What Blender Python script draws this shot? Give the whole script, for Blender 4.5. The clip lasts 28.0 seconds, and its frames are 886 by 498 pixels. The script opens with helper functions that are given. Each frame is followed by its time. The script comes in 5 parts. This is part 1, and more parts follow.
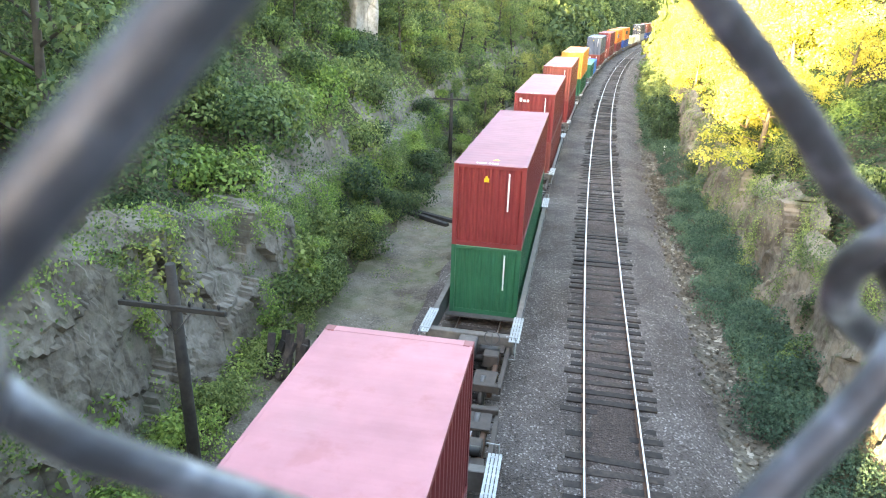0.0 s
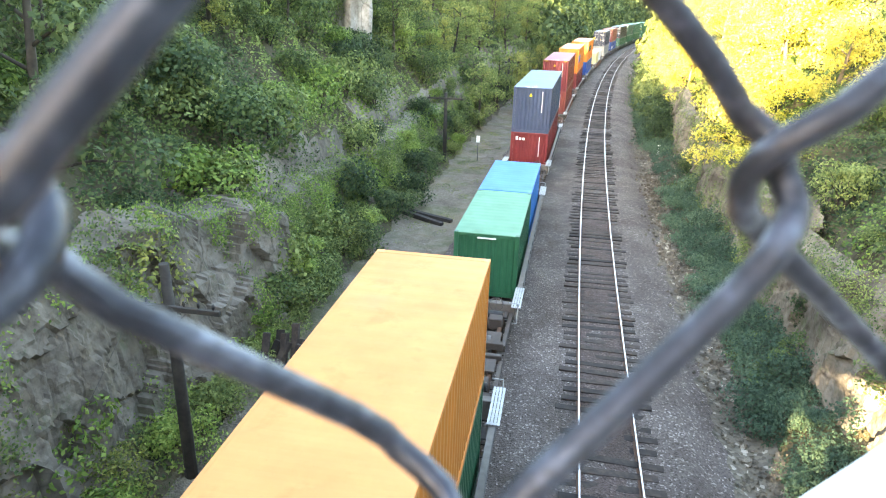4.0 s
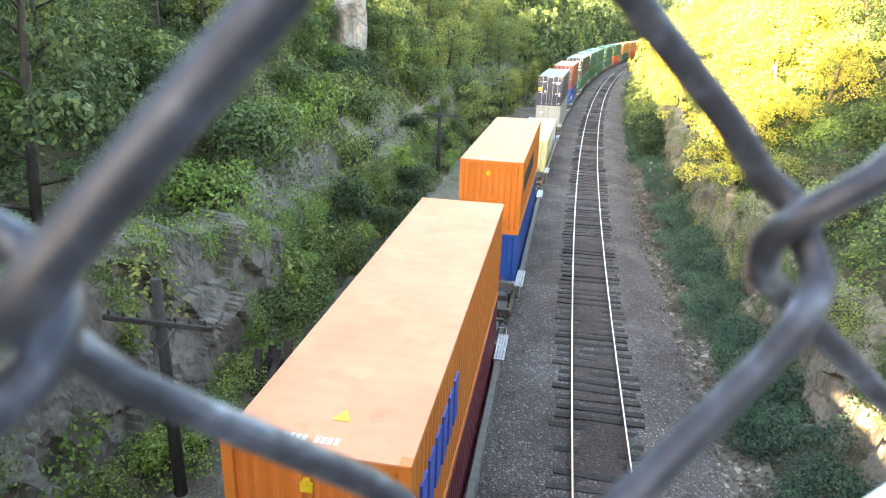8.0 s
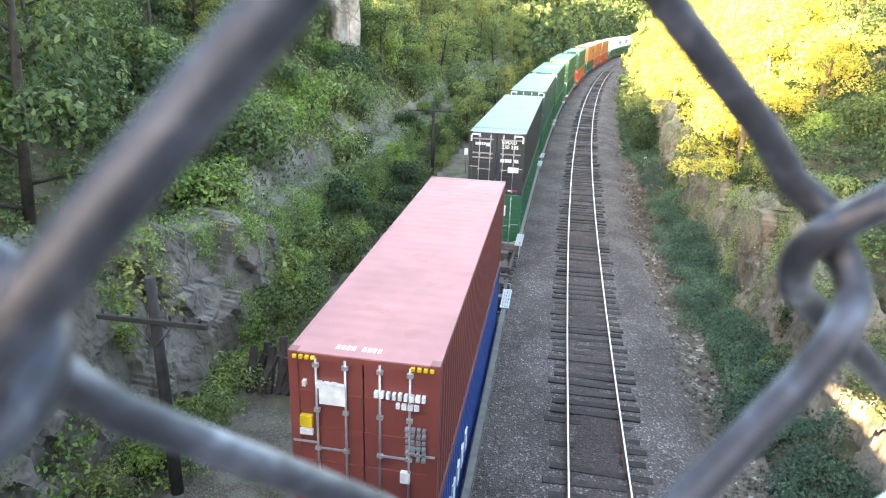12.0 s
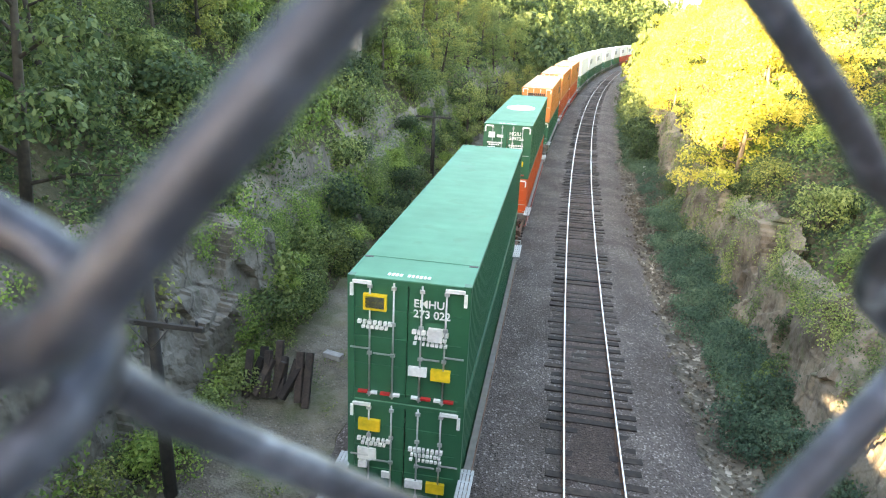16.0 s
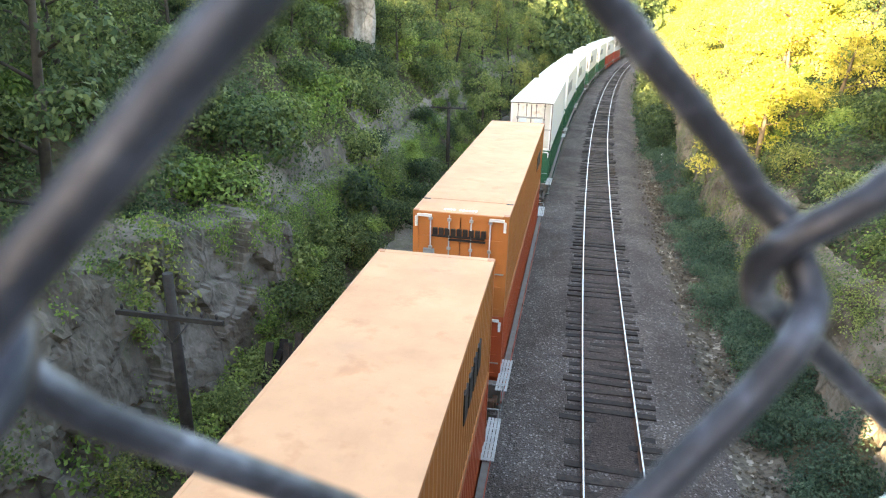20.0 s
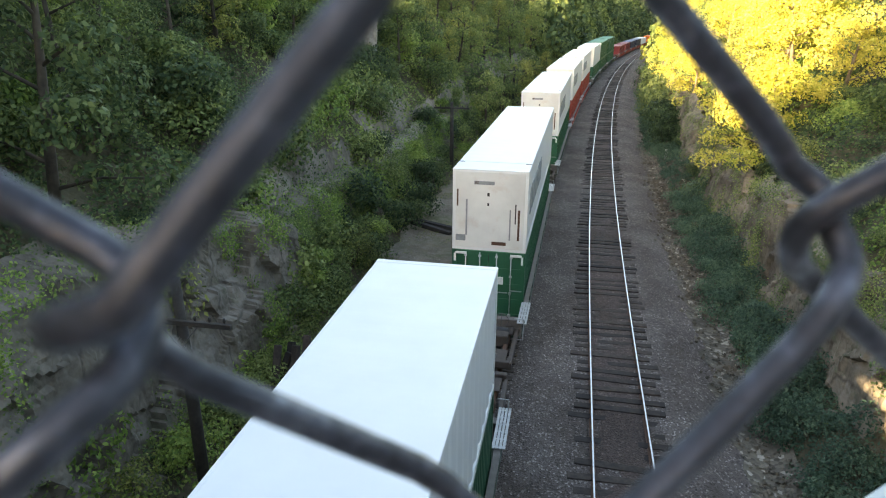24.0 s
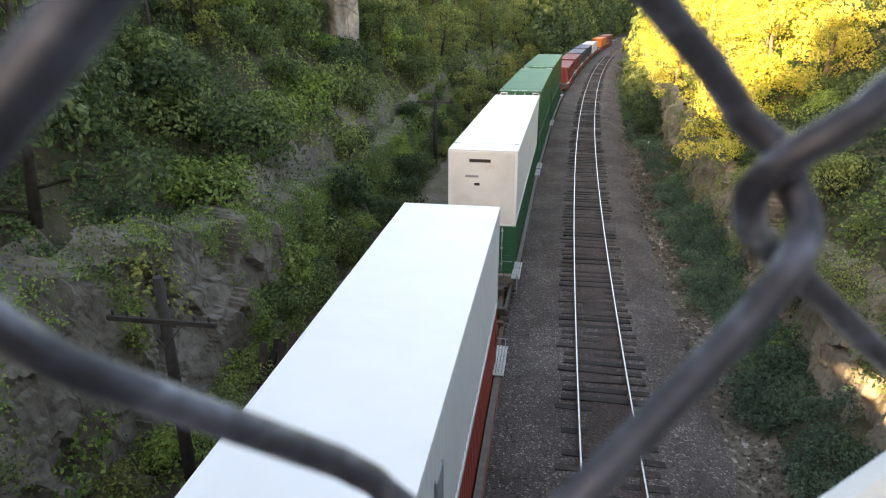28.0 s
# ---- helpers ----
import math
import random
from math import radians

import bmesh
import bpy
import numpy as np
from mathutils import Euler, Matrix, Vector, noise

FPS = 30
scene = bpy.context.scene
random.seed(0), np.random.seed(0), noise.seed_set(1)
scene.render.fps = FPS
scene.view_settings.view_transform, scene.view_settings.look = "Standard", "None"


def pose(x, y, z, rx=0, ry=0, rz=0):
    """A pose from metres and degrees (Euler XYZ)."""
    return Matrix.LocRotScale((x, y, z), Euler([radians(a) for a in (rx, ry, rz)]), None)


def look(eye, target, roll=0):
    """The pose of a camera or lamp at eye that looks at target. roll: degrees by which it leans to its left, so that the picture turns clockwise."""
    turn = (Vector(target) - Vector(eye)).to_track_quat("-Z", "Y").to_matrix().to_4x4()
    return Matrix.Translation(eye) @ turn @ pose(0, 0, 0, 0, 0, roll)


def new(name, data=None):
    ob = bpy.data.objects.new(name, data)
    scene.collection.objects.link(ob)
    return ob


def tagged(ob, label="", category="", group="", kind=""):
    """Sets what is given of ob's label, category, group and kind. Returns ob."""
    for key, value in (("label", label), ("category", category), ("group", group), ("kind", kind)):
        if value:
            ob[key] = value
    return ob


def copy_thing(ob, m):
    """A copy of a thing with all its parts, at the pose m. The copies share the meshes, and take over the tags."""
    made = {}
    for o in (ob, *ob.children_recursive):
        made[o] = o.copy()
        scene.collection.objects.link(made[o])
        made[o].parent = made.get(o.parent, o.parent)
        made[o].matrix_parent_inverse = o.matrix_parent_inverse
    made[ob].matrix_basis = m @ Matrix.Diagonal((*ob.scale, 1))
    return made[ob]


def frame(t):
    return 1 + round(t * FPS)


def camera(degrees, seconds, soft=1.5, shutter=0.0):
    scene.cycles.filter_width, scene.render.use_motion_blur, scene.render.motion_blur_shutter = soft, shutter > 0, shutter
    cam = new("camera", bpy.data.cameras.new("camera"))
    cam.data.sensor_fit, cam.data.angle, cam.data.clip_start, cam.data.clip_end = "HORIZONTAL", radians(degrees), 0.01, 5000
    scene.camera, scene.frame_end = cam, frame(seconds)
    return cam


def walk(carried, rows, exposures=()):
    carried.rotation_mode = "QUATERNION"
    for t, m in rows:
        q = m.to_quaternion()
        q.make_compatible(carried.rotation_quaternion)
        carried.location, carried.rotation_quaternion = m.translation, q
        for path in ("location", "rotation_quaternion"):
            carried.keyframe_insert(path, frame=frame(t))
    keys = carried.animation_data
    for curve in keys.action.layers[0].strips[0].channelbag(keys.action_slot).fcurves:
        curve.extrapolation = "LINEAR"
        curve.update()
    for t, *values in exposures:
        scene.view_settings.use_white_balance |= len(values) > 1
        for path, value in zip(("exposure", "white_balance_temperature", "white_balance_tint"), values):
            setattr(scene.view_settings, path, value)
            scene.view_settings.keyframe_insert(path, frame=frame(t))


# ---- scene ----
cam = camera(68.22, 28.0, soft=1.1)
cam.data.dof.use_dof = True
cam.data.dof.focus_distance = 14.0
cam.data.dof.aperture_fstop = 34.0

# seconds, place, yaw, pitch, roll
PATH = [
    (0, -1.9614, 0.0065, 10.7726, 10.29, -20.68, 1.67),
    (0.5, -1.9630, 0.0048, 10.7722, 10.07, -20.59, 1.84),
    (1, -1.9645, 0.0024, 10.7718, 9.87, -20.65, 2.19),
    (1.5, -1.9633, 0.0018, 10.7726, 9.49, -20.44, 1.83),
    (2, -1.9613, 0.0015, 10.7731, 9.26, -20.36, 1.04),
    (2.5, -1.9602, 0.0002, 10.7724, 9.20, -20.45, 0.91),
    (4.5, -1.9563, -0.0056, 10.7687, 9.80, -20.86, 1.92),
    (5, -1.9560, -0.0067, 10.7685, 9.57, -21.09, 2.12),
    (5.5, -1.9572, -0.0067, 10.7703, 9.09, -21.30, 2.09),
    (6, -1.9590, -0.0054, 10.7729, 8.88, -21.01, 2.33),
    (6.5, -1.9585, -0.0029, 10.7744, 8.89, -20.48, 2.27),
    (7, -1.9577, -0.0010, 10.7750, 8.94, -20.01, 2.42),
    (7.5, -1.9582, -0.0009, 10.7740, 9.12, -19.56, 2.10),
    (8, -1.9596, -0.0021, 10.7727, 9.22, -19.32, 2.11),
    (8.5, -1.9618, -0.0041, 10.7719, 9.31, -19.21, 1.95),
    (9, -1.9635, -0.0047, 10.7716, 9.50, -19.47, 1.79),
    (9.5, -1.9629, -0.0013, 10.7714, 9.56, -19.61, 1.36),
    (10, -1.9618, 0.0021, 10.7717, 9.39, -19.80, 1.50),
    (10.5, -1.9622, 0.0015, 10.7722, 9.27, -19.83, 1.41),
    (11, -1.9627, 0.0002, 10.7727, 9.16, -19.81, 1.38),
    (11.5, -1.9619, -0.0001, 10.7727, 8.81, -19.75, 1.65),
    (12, -1.9616, 0.0010, 10.7728, 8.74, -19.64, 1.87),
    (12.5, -1.9639, 0.0052, 10.7725, 8.73, -19.45, 2.24),
    (13, -1.9661, 0.0081, 10.7723, 8.51, -19.29, 2.56),
    (13.5, -1.9665, 0.0082, 10.7721, 8.22, -19.10, 2.75),
    (15.5, -1.9666, 0.0044, 10.7708, 7.95, -18.97, 3.06),
    (16, -1.9665, 0.0030, 10.7707, 8.60, -19.11, 2.75),
    (16.5, -1.9658, -0.0005, 10.7716, 9.13, -19.34, 2.88),
    (17, -1.9649, -0.0034, 10.7725, 9.31, -19.61, 2.86),
    (17.5, -1.9648, -0.0017, 10.7721, 9.59, -19.64, 2.14),
    (18, -1.9642, 0.0013, 10.7716, 9.74, -19.79, 1.75),
    (18.5, -1.9624, 0.0031, 10.7718, 9.74, -19.87, 1.78),
    (19, -1.9603, 0.0036, 10.7725, 9.87, -19.90, 1.68),
    (19.5, -1.9589, 0.0024, 10.7734, 9.86, -19.92, 1.69),
    (20, -1.9577, 0.0006, 10.7745, 10.12, -19.94, 1.49),
    (20.5, -1.9554, -0.0004, 10.7761, 10.11, -19.99, 1.82),
    (21, -1.9543, -0.0013, 10.7771, 9.96, -19.82, 1.41),
    (21.5, -1.9549, -0.0020, 10.7769, 9.91, -19.64, 0.56),
    (23.5, -1.9602, -0.0051, 10.7744, 10.57, -19.75, 0.55),
    (24, -1.9614, -0.0049, 10.7737, 10.64, -19.93, 0.25),
    (24.5, -1.9626, -0.0024, 10.7731, 10.47, -20.11, -0.04),
    (25, -1.9630, 0.0011, 10.7730, 10.17, -20.28, -0.29),
    (25.5, -1.9615, 0.0018, 10.7737, 9.75, -20.34, -0.04),
    (26, -1.9602, 0.0016, 10.7745, 9.45, -20.26, -0.04),
    (26.5, -1.9612, 0.0019, 10.7737, 9.24, -20.24, -0.08),
    (27, -1.9617, 0.0021, 10.7722, 9.15, -20.27, -0.13),
    (27.5, -1.9592, 0.0016, 10.7705, 9.17, -20.32, -0.19),
    (28, -1.9571, 0.0009, 10.7697, 9.28, -20.41, -0.13)]
SPEED, GAIN = 19.7, 0.081     # the train, metres a second, and what it gains each second from the twelfth on
CURVE_START, CURVATURE = 6.33, 0.0008996
TRAIN_SIDE = -4.49    # centre of the train's track; the free track is at 0


def held(x, y, z, yaw, pitch, roll):
    return pose(x, y, z, 90 + pitch, 0, yaw) @ pose(0, 0, 0, 0, 0, roll)


walk(cam, [(t, held(*row)) for t, *row in PATH], exposures=[
    (0, 4.03, 7750, 11), (1, 4.11, 7700, 12), (5, 3.98, 7750, 11), (7, 4.17, 7700, 12), (8, 3.77, 7750, 12), (9, 3.41, 7950, 11), (10, 3.67, 7850, 12), (11, 3.90, 7650, 14), (13, 3.90, 7700, 15),
    (16, 3.67, 7950, 13), (17, 3.86, 7600, 15), (18, 3.60, 7750, 14), (19, 3.39, 7850, 13), (21, 3.32, 7850, 14), (23.5, 2.62, 7800, 11), (25, 2.64, 8300, 16), (26, 2.73, 8600, 19), (28, 2.63, 8700, 20)])

# ---- sky and sun ----
SUN_TURN, SUN_HIGH = 206.7, 12.0   # compass degrees from +y clockwise, and degrees above the horizon
world = bpy.data.worlds.new("world")
scene.world = world
world.use_nodes = True
wn = world.node_tree.nodes
sky = wn.new("ShaderNodeTexSky")
sky.sky_type, sky.sun_disc = "NISHITA", False
sky.sun_elevation, sky.sun_rotation = radians(SUN_HIGH), radians(SUN_TURN)
sky.dust_density, sky.ozone_density = 1.5, 1.2
world.node_tree.links.new(sky.outputs[0], wn["Background"].inputs[0])
wn["Background"].inputs[1].default_value = 0.15
sun_data = bpy.data.lights.new("sun", "SUN")
sun_data.energy, sun_data.angle, sun_data.color = 4.4, radians(0.6), (1.0, 0.82, 0.54)
sun = new("sun", sun_data)
to_sun = Vector((math.sin(radians(SUN_TURN)) * math.cos(radians(SUN_HIGH)),
                 math.cos(radians(SUN_TURN)) * math.cos(radians(SUN_HIGH)), math.sin(radians(SUN_HIGH))))
sun.matrix_basis = look(to_sun * 50, (0, 0, 0))


# ---- materials ----
def material(name, rough=0.7, metal=0.0):
    m = bpy.data.materials.new(name)
    m.use_nodes = True
    n = m.node_tree.nodes
    b = n["Principled BSDF"]
    b.inputs["Roughness"].default_value, b.inputs["Metallic"].default_value = rough, metal
    return m, n, m.node_tree.links, b


def noise_of(n, l, scale, detail=4.0, rough=0.6, where="Object"):
    c = n.new("ShaderNodeTexCoord")
    t = n.new("ShaderNodeTexNoise")
    t.inputs["Scale"].default_value, t.inputs["Detail"].default_value = scale, detail
    t.inputs["Roughness"].default_value = rough
    l.new(c.outputs[where], t.inputs["Vector"])
    return t


def ramp_of(n, l, source, stops):
    r = n.new("ShaderNodeValToRGB")
    e = r.color_ramp.elements
    while len(e) < len(stops):
        e.new(0.5)
    for k, (p, c) in zip(e, stops):
        k.position, k.color = p, (*c, 1)
    l.new(source, r.inputs[0])
    return r


def mixed(n, l, how, fac, a, b):
    m = n.new("ShaderNodeMix")
    m.data_type, m.blend_type = "RGBA", how
    for value, k in ((fac, 0), (a, 6), (b, 7)):
        if isinstance(value, (int, float)):
            m.inputs[k].default_value = value
        elif isinstance(value, tuple):
            m.inputs[k].default_value = (*value, 1)
        else:
            l.new(value, m.inputs[k])
    return m.outputs[2]


def bumped(n, l, b, height, strength, distance):
    k = n.new("ShaderNodeBump")
    k.inputs["Strength"].default_value, k.inputs["Distance"].default_value = strength, distance
    l.new(height, k.inputs["Height"])
    l.new(k.outputs[0], b.inputs["Normal"])


def gravel(name, dark, mid, light, size, patches=()):
    m, n, l, b = material(name, 0.9)
    c = n.new("ShaderNodeTexCoord")
    v = n.new("ShaderNodeTexVoronoi")
    v.inputs["Scale"].default_value = size
    l.new(c.outputs["Object"], v.inputs["Vector"])
    sep = n.new("ShaderNodeSeparateColor")
    l.new(v.outputs["Color"], sep.inputs[0])
    r = ramp_of(n, l, sep.outputs[0], [(0.0, dark), (0.4, mid), (0.86, mid), (1.0, light)])
    big = noise_of(n, l, 0.35, 5)
    s = ramp_of(n, l, big.outputs[0], [(0.38, (0.66, 0.61, 0.57)), (0.62, (1.12, 1.1, 1.08))])
    base = mixed(n, l, "MULTIPLY", 1.0, r.outputs[0], s.outputs[0])
    for scale, colour, much in patches:
        spread = noise_of(n, l, scale, 6, 0.6)
        mask = ramp_of(n, l, spread.outputs[0], [(0.48, (0, 0, 0)), (0.62, (much, much, much))])
        base = mixed(n, l, "MIX", mask.outputs[0], base, colour)
    l.new(base, b.inputs["Base Color"])
    bumped(n, l, b, v.outputs["Distance"], 0.8, 0.05)
    return m


def wood(name, dark, light, scale=6.0, least=0.7, most=1.3):
    m, n, l, b = material(name, 0.85)
    t = noise_of(n, l, scale, 6)
    r = ramp_of(n, l, t.outputs[0], [(0.3, dark), (0.7, light)])
    info = n.new("ShaderNodeObjectInfo")
    s = ramp_of(n, l, info.outputs["Random"], [(0, (least, least, least)), (1, (most, most * 0.96, most * 0.92))])
    l.new(mixed(n, l, "MULTIPLY", 1.0, r.outputs[0], s.outputs[0]), b.inputs["Base Color"])
    bumped(n, l, b, t.outputs[0], 0.5, 0.02)
    return m


def paint(name, colour, worn=0.35, rough=0.5, rust=0.0, stain=0.0):
    """Weathered sheet paint: blotches, dust streaks, a little rust."""
    m, n, l, b = material(name, rough)
    t = noise_of(n, l, 0.8, 7)
    lo, hi = tuple(k * (1 - 0.28 * worn) for k in colour), tuple(min(1, k * (1 + 0.22 * worn) + 0.01 * worn) for k in colour)
    base = ramp_of(n, l, t.outputs[0], [(0.3, lo), (0.7, hi)]).outputs[0]
    fine = noise_of(n, l, 9.0, 8, 0.75)
    spots = ramp_of(n, l, fine.outputs[0], [(0.60, (0, 0, 0)), (0.74, (1, 1, 1))])
    g = n.new("ShaderNodeMath")
    g.operation = "MULTIPLY"
    g.inputs[1].default_value = 0.25 * worn + rust
    l.new(spots.outputs[0], g.inputs[0])
    base = mixed(n, l, "MIX", g.outputs[0], base, (0.17, 0.10, 0.065))
    if stain:
        pools = noise_of(n, l, 1.5, 6, 0.62)
        mask = ramp_of(n, l, pools.outputs[0], [(0.57, (0, 0, 0)), (0.68, (stain, stain, stain))])
        base = mixed(n, l, "MIX", mask.outputs[0], base, tuple(k * q for k, q in zip(colour, (0.72, 0.5, 0.4))))
        soot = noise_of(n, l, 0.45, 5, 0.5)
        mask = ramp_of(n, l, soot.outputs[0], [(0.6, (0, 0, 0)), (0.75, (stain * 0.6, stain * 0.6, stain * 0.6))])
        base = mixed(n, l, "MIX", mask.outputs[0], base, (0.2, 0.19, 0.18))
    l.new(base, b.inputs["Base Color"])
    bumped(n, l, b, fine.outputs[0], 0.12, 0.01)
    return m


def leaf(name, stops, shine=0.62):
    """Leaves: hue by leaf and by plant, and light that comes through them."""
    m, n, l, b = material(name, shine)
    geo, info = n.new("ShaderNodeNewGeometry"), n.new("ShaderNodeObjectInfo")
    add = n.new("ShaderNodeMath")
    add.operation = "MULTIPLY_ADD"
    add.inputs[1].default_value = 0.55
    l.new(geo.outputs["Random Per Island"], add.inputs[0])
    half = n.new("ShaderNodeMath")
    half.operation = "MULTIPLY"
    half.inputs[1].default_value = 0.45
    l.new(info.outputs["Random"], half.inputs[0])
    l.new(half.outputs[0], add.inputs[2])
    r = ramp_of(n, l, add.outputs[0], stops)
    l.new(r.outputs[0], b.inputs["Base Color"])
    b.inputs["Specular IOR Level"].default_value = 0.25
    tr = n.new("ShaderNodeBsdfTranslucent")
    l.new(r.outputs[0], tr.inputs[0])
    mix = n.new("ShaderNodeMixShader")
    mix.inputs[0].default_value = 0.3
    l.new(b.outputs[0], mix.inputs[1])
    l.new(tr.outputs[0], mix.inputs[2])
    l.new(mix.outputs[0], n["Material Output"].inputs[0])
    return m


def plain(name, colour, rough=0.6, metal=0.0):
    m, n, l, b = material(name, rough, metal)
    t = noise_of(n, l, 5.0, 5)
    r = ramp_of(n, l, t.outputs[0], [(0.3, tuple(k * 0.75 for k in colour)), (0.7, tuple(min(1, k * 1.15) for k in colour))])
    l.new(r.outputs[0], b.inputs["Base Color"])
    bumped(n, l, b, t.outputs[0], 0.1, 0.01)
    return m


def rock(name, dark, mid, light, moss):
    """Cut limestone: broad tone patches, stained joints, thin cracks, lichen and moss."""
    m, n, l, b = material(name, 0.9)
    c = n.new("ShaderNodeTexCoord")
    t = noise_of(n, l, 0.4, 6, 0.55)
    base = ramp_of(n, l, t.outputs[0], [(0.34, dark), (0.48, mid), (0.66, light)]).outputs[0]
    grit = noise_of(n, l, 4.0, 8, 0.65)
    pits = ramp_of(n, l, grit.outputs[0], [(0.34, (0.66, 0.64, 0.6)), (0.5, (1.0, 1.0, 1.0)), (0.68, (1.16, 1.15, 1.13))])
    base = mixed(n, l, "MULTIPLY", 1.0, base, pits.outputs[0])
    warp = noise_of(n, l, 0.7, 4)
    shift = n.new("ShaderNodeMix")
    shift.data_type = "RGBA"
    shift.inputs[0].default_value = 0.45
    l.new(c.outputs["Object"], shift.inputs[6])
    l.new(warp.outputs["Color"], shift.inputs[7])
    tall = n.new("ShaderNodeMapping")
    tall.inputs["Scale"].default_value = (1.0, 1.0, 0.55)
    tall.inputs["Rotation"].default_value = (0.16, 0.0, 0.3)
    l.new(shift.outputs[2], tall.inputs[0])
    joint = None
    for scale, width, deep in ((0.6, 0.02, 0.4), (1.7, 0.03, 0.75)):
        crack = n.new("ShaderNodeTexVoronoi")
        crack.feature = "DISTANCE_TO_EDGE"
        crack.inputs["Scale"].default_value = scale
        l.new(tall.outputs[0], crack.inputs["Vector"])
        seam = ramp_of(n, l, crack.outputs["Distance"], [(0.0, (deep, deep * 0.96, deep * 0.9)), (width, (1, 1, 1))])
        base = mixed(n, l, "MULTIPLY", 0.75, base, seam.outputs[0])
        joint = seam.outputs[0] if joint is None else mixed(n, l, "MULTIPLY", 1.0, joint, seam.outputs[0])
    long = n.new("ShaderNodeMapping")
    long.inputs["Scale"].default_value = (1.6, 1.6, 0.28)
    l.new(c.outputs["Object"], long.inputs[0])
    streak = n.new("ShaderNodeTexNoise")
    streak.inputs["Scale"].default_value, streak.inputs["Detail"].default_value = 1.2, 6
    l.new(long.outputs[0], streak.inputs["Vector"])
    run = ramp_of(n, l, streak.outputs[0], [(0.35, (0.55, 0.52, 0.47)), (0.52, (1, 1, 1))])
    base = mixed(n, l, "MULTIPLY", 0.55, base, run.outputs[0])
    mo = noise_of(n, l, 1.1, 8, 0.7)
    patch = ramp_of(n, l, mo.outputs[0], [(0.56, (0, 0, 0)), (0.66, (moss, moss, moss))])
    l.new(mixed(n, l, "MIX", patch.outputs[0], base, (0.07, 0.085, 0.04)), b.inputs["Base Color"])
    relief = mixed(n, l, "MULTIPLY", 0.6, grit.outputs[0], joint)
    bumped(n, l, b, relief, 0.6, 0.06)
    return m


M_BALLAST = gravel("ballast stone", (0.056, 0.045, 0.04), (0.13, 0.108, 0.098), (0.38, 0.34, 0.325), 22.0)
M_ROAD = gravel("dusty gravel", (0.10, 0.085, 0.066), (0.17, 0.147, 0.115), (0.3, 0.265, 0.22), 20.0, ((0.33, (0.2, 0.165, 0.1), 0.75), (0.5, (0.1, 0.11, 0.045), 0.7), (1.3, (0.24, 0.215, 0.17), 0.5)))
M_BED = gravel("stained ballast", (0.05, 0.034, 0.03), (0.095, 0.068, 0.06), (0.19, 0.15, 0.13), 20.0)
M_TIE = wood("creosoted wood", (0.015, 0.012, 0.011), (0.055, 0.041, 0.034), 6.0, 0.55, 1.6)
M_POLE = wood("weathered pole wood", (0.013, 0.012, 0.0115), (0.038, 0.035, 0.032), 4.0)
M_RUST = plain("rusty steel", (0.13, 0.07, 0.045), 0.75, 0.3)
M_RAILTOP = plain("polished rail", (0.62, 0.6, 0.58), 0.28, 1.0)
M_STEEL = plain("grey car steel", (0.12, 0.11, 0.105), 0.6, 0.2)
M_BROWNCAR = paint("brown car paint", (0.16, 0.085, 0.055), 0.8, 0.65, 0.25)
M_REDCAR = paint("red car paint", (0.32, 0.06, 0.035), 0.6, 0.55, 0.15)
M_GREENCAR = paint("dark car paint", (0.05, 0.07, 0.05), 0.6, 0.6, 0.2)
M_DUSTY = plain("dusty car steel", (0.17, 0.15, 0.132), 0.75, 0.1)
M_GEAR = plain("grimy brown car steel", (0.085, 0.066, 0.055), 0.75, 0.1)
M_GALV = plain("galvanised grating", (0.42, 0.42, 0.41), 0.45, 0.3)
M_WIRE, _n, _l, _b = material("weathered zinc wire", 0.4, 0.55)
_t = noise_of(_n, _l, 260, 7, 0.6)
_r = ramp_of(_n, _l, _t.outputs[0], [(0.3, (0.034, 0.034, 0.041)), (0.52, (0.058, 0.061, 0.076)), (0.75, (0.165, 0.175, 0.215))])
_l.new(_r.outputs[0], _b.inputs["Base Color"])
_g = ramp_of(_n, _l, _t.outputs[0], [(0.35, (0.55, 0.55, 0.55)), (0.7, (0.33, 0.33, 0.33))])
_l.new(_g.outputs[0], _b.inputs["Roughness"])
bumped(_n, _l, _b, _t.outputs[0], 0.25, 0.0006)
M_WHITE = plain("white marking", (0.85, 0.85, 0.83), 0.5)
M_YELLOW = plain("yellow marking", (0.8, 0.55, 0.03), 0.5)
M_BLACK = plain("black marking", (0.025, 0.022, 0.022), 0.5)
M_BLUEMARK = plain("blue marking", (0.05, 0.1, 0.42), 0.5)
M_REDMARK = plain("red reflector", (0.5, 0.03, 0.03), 0.4)
M_GREYMARK = plain("grey marking", (0.3, 0.32, 0.33), 0.5)
M_ROD = plain("lock rod steel", (0.5, 0.51, 0.52), 0.4, 0.5)
M_ROCK_L = rock("grey lichened rock", (0.075, 0.062, 0.048), (0.155, 0.134, 0.11), (0.26, 0.232, 0.2), 0.6)
M_ROCK_R = rock("tan limestone", (0.085, 0.072, 0.055), (0.165, 0.141, 0.11), (0.28, 0.243, 0.195), 0.75)
M_ROCK_P = rock("pale grey rock", (0.12, 0.112, 0.1), (0.25, 0.238, 0.22), (0.4, 0.385, 0.36), 0.3)
M_BARK = wood("bark", (0.025, 0.02, 0.016), (0.08, 0.066, 0.052), 3.0)
M_LEAF_D = leaf("deep green leaves", [(0.15, (0.02, 0.042, 0.02)), (0.5, (0.062, 0.102, 0.04)), (0.85, (0.165, 0.21, 0.078))])
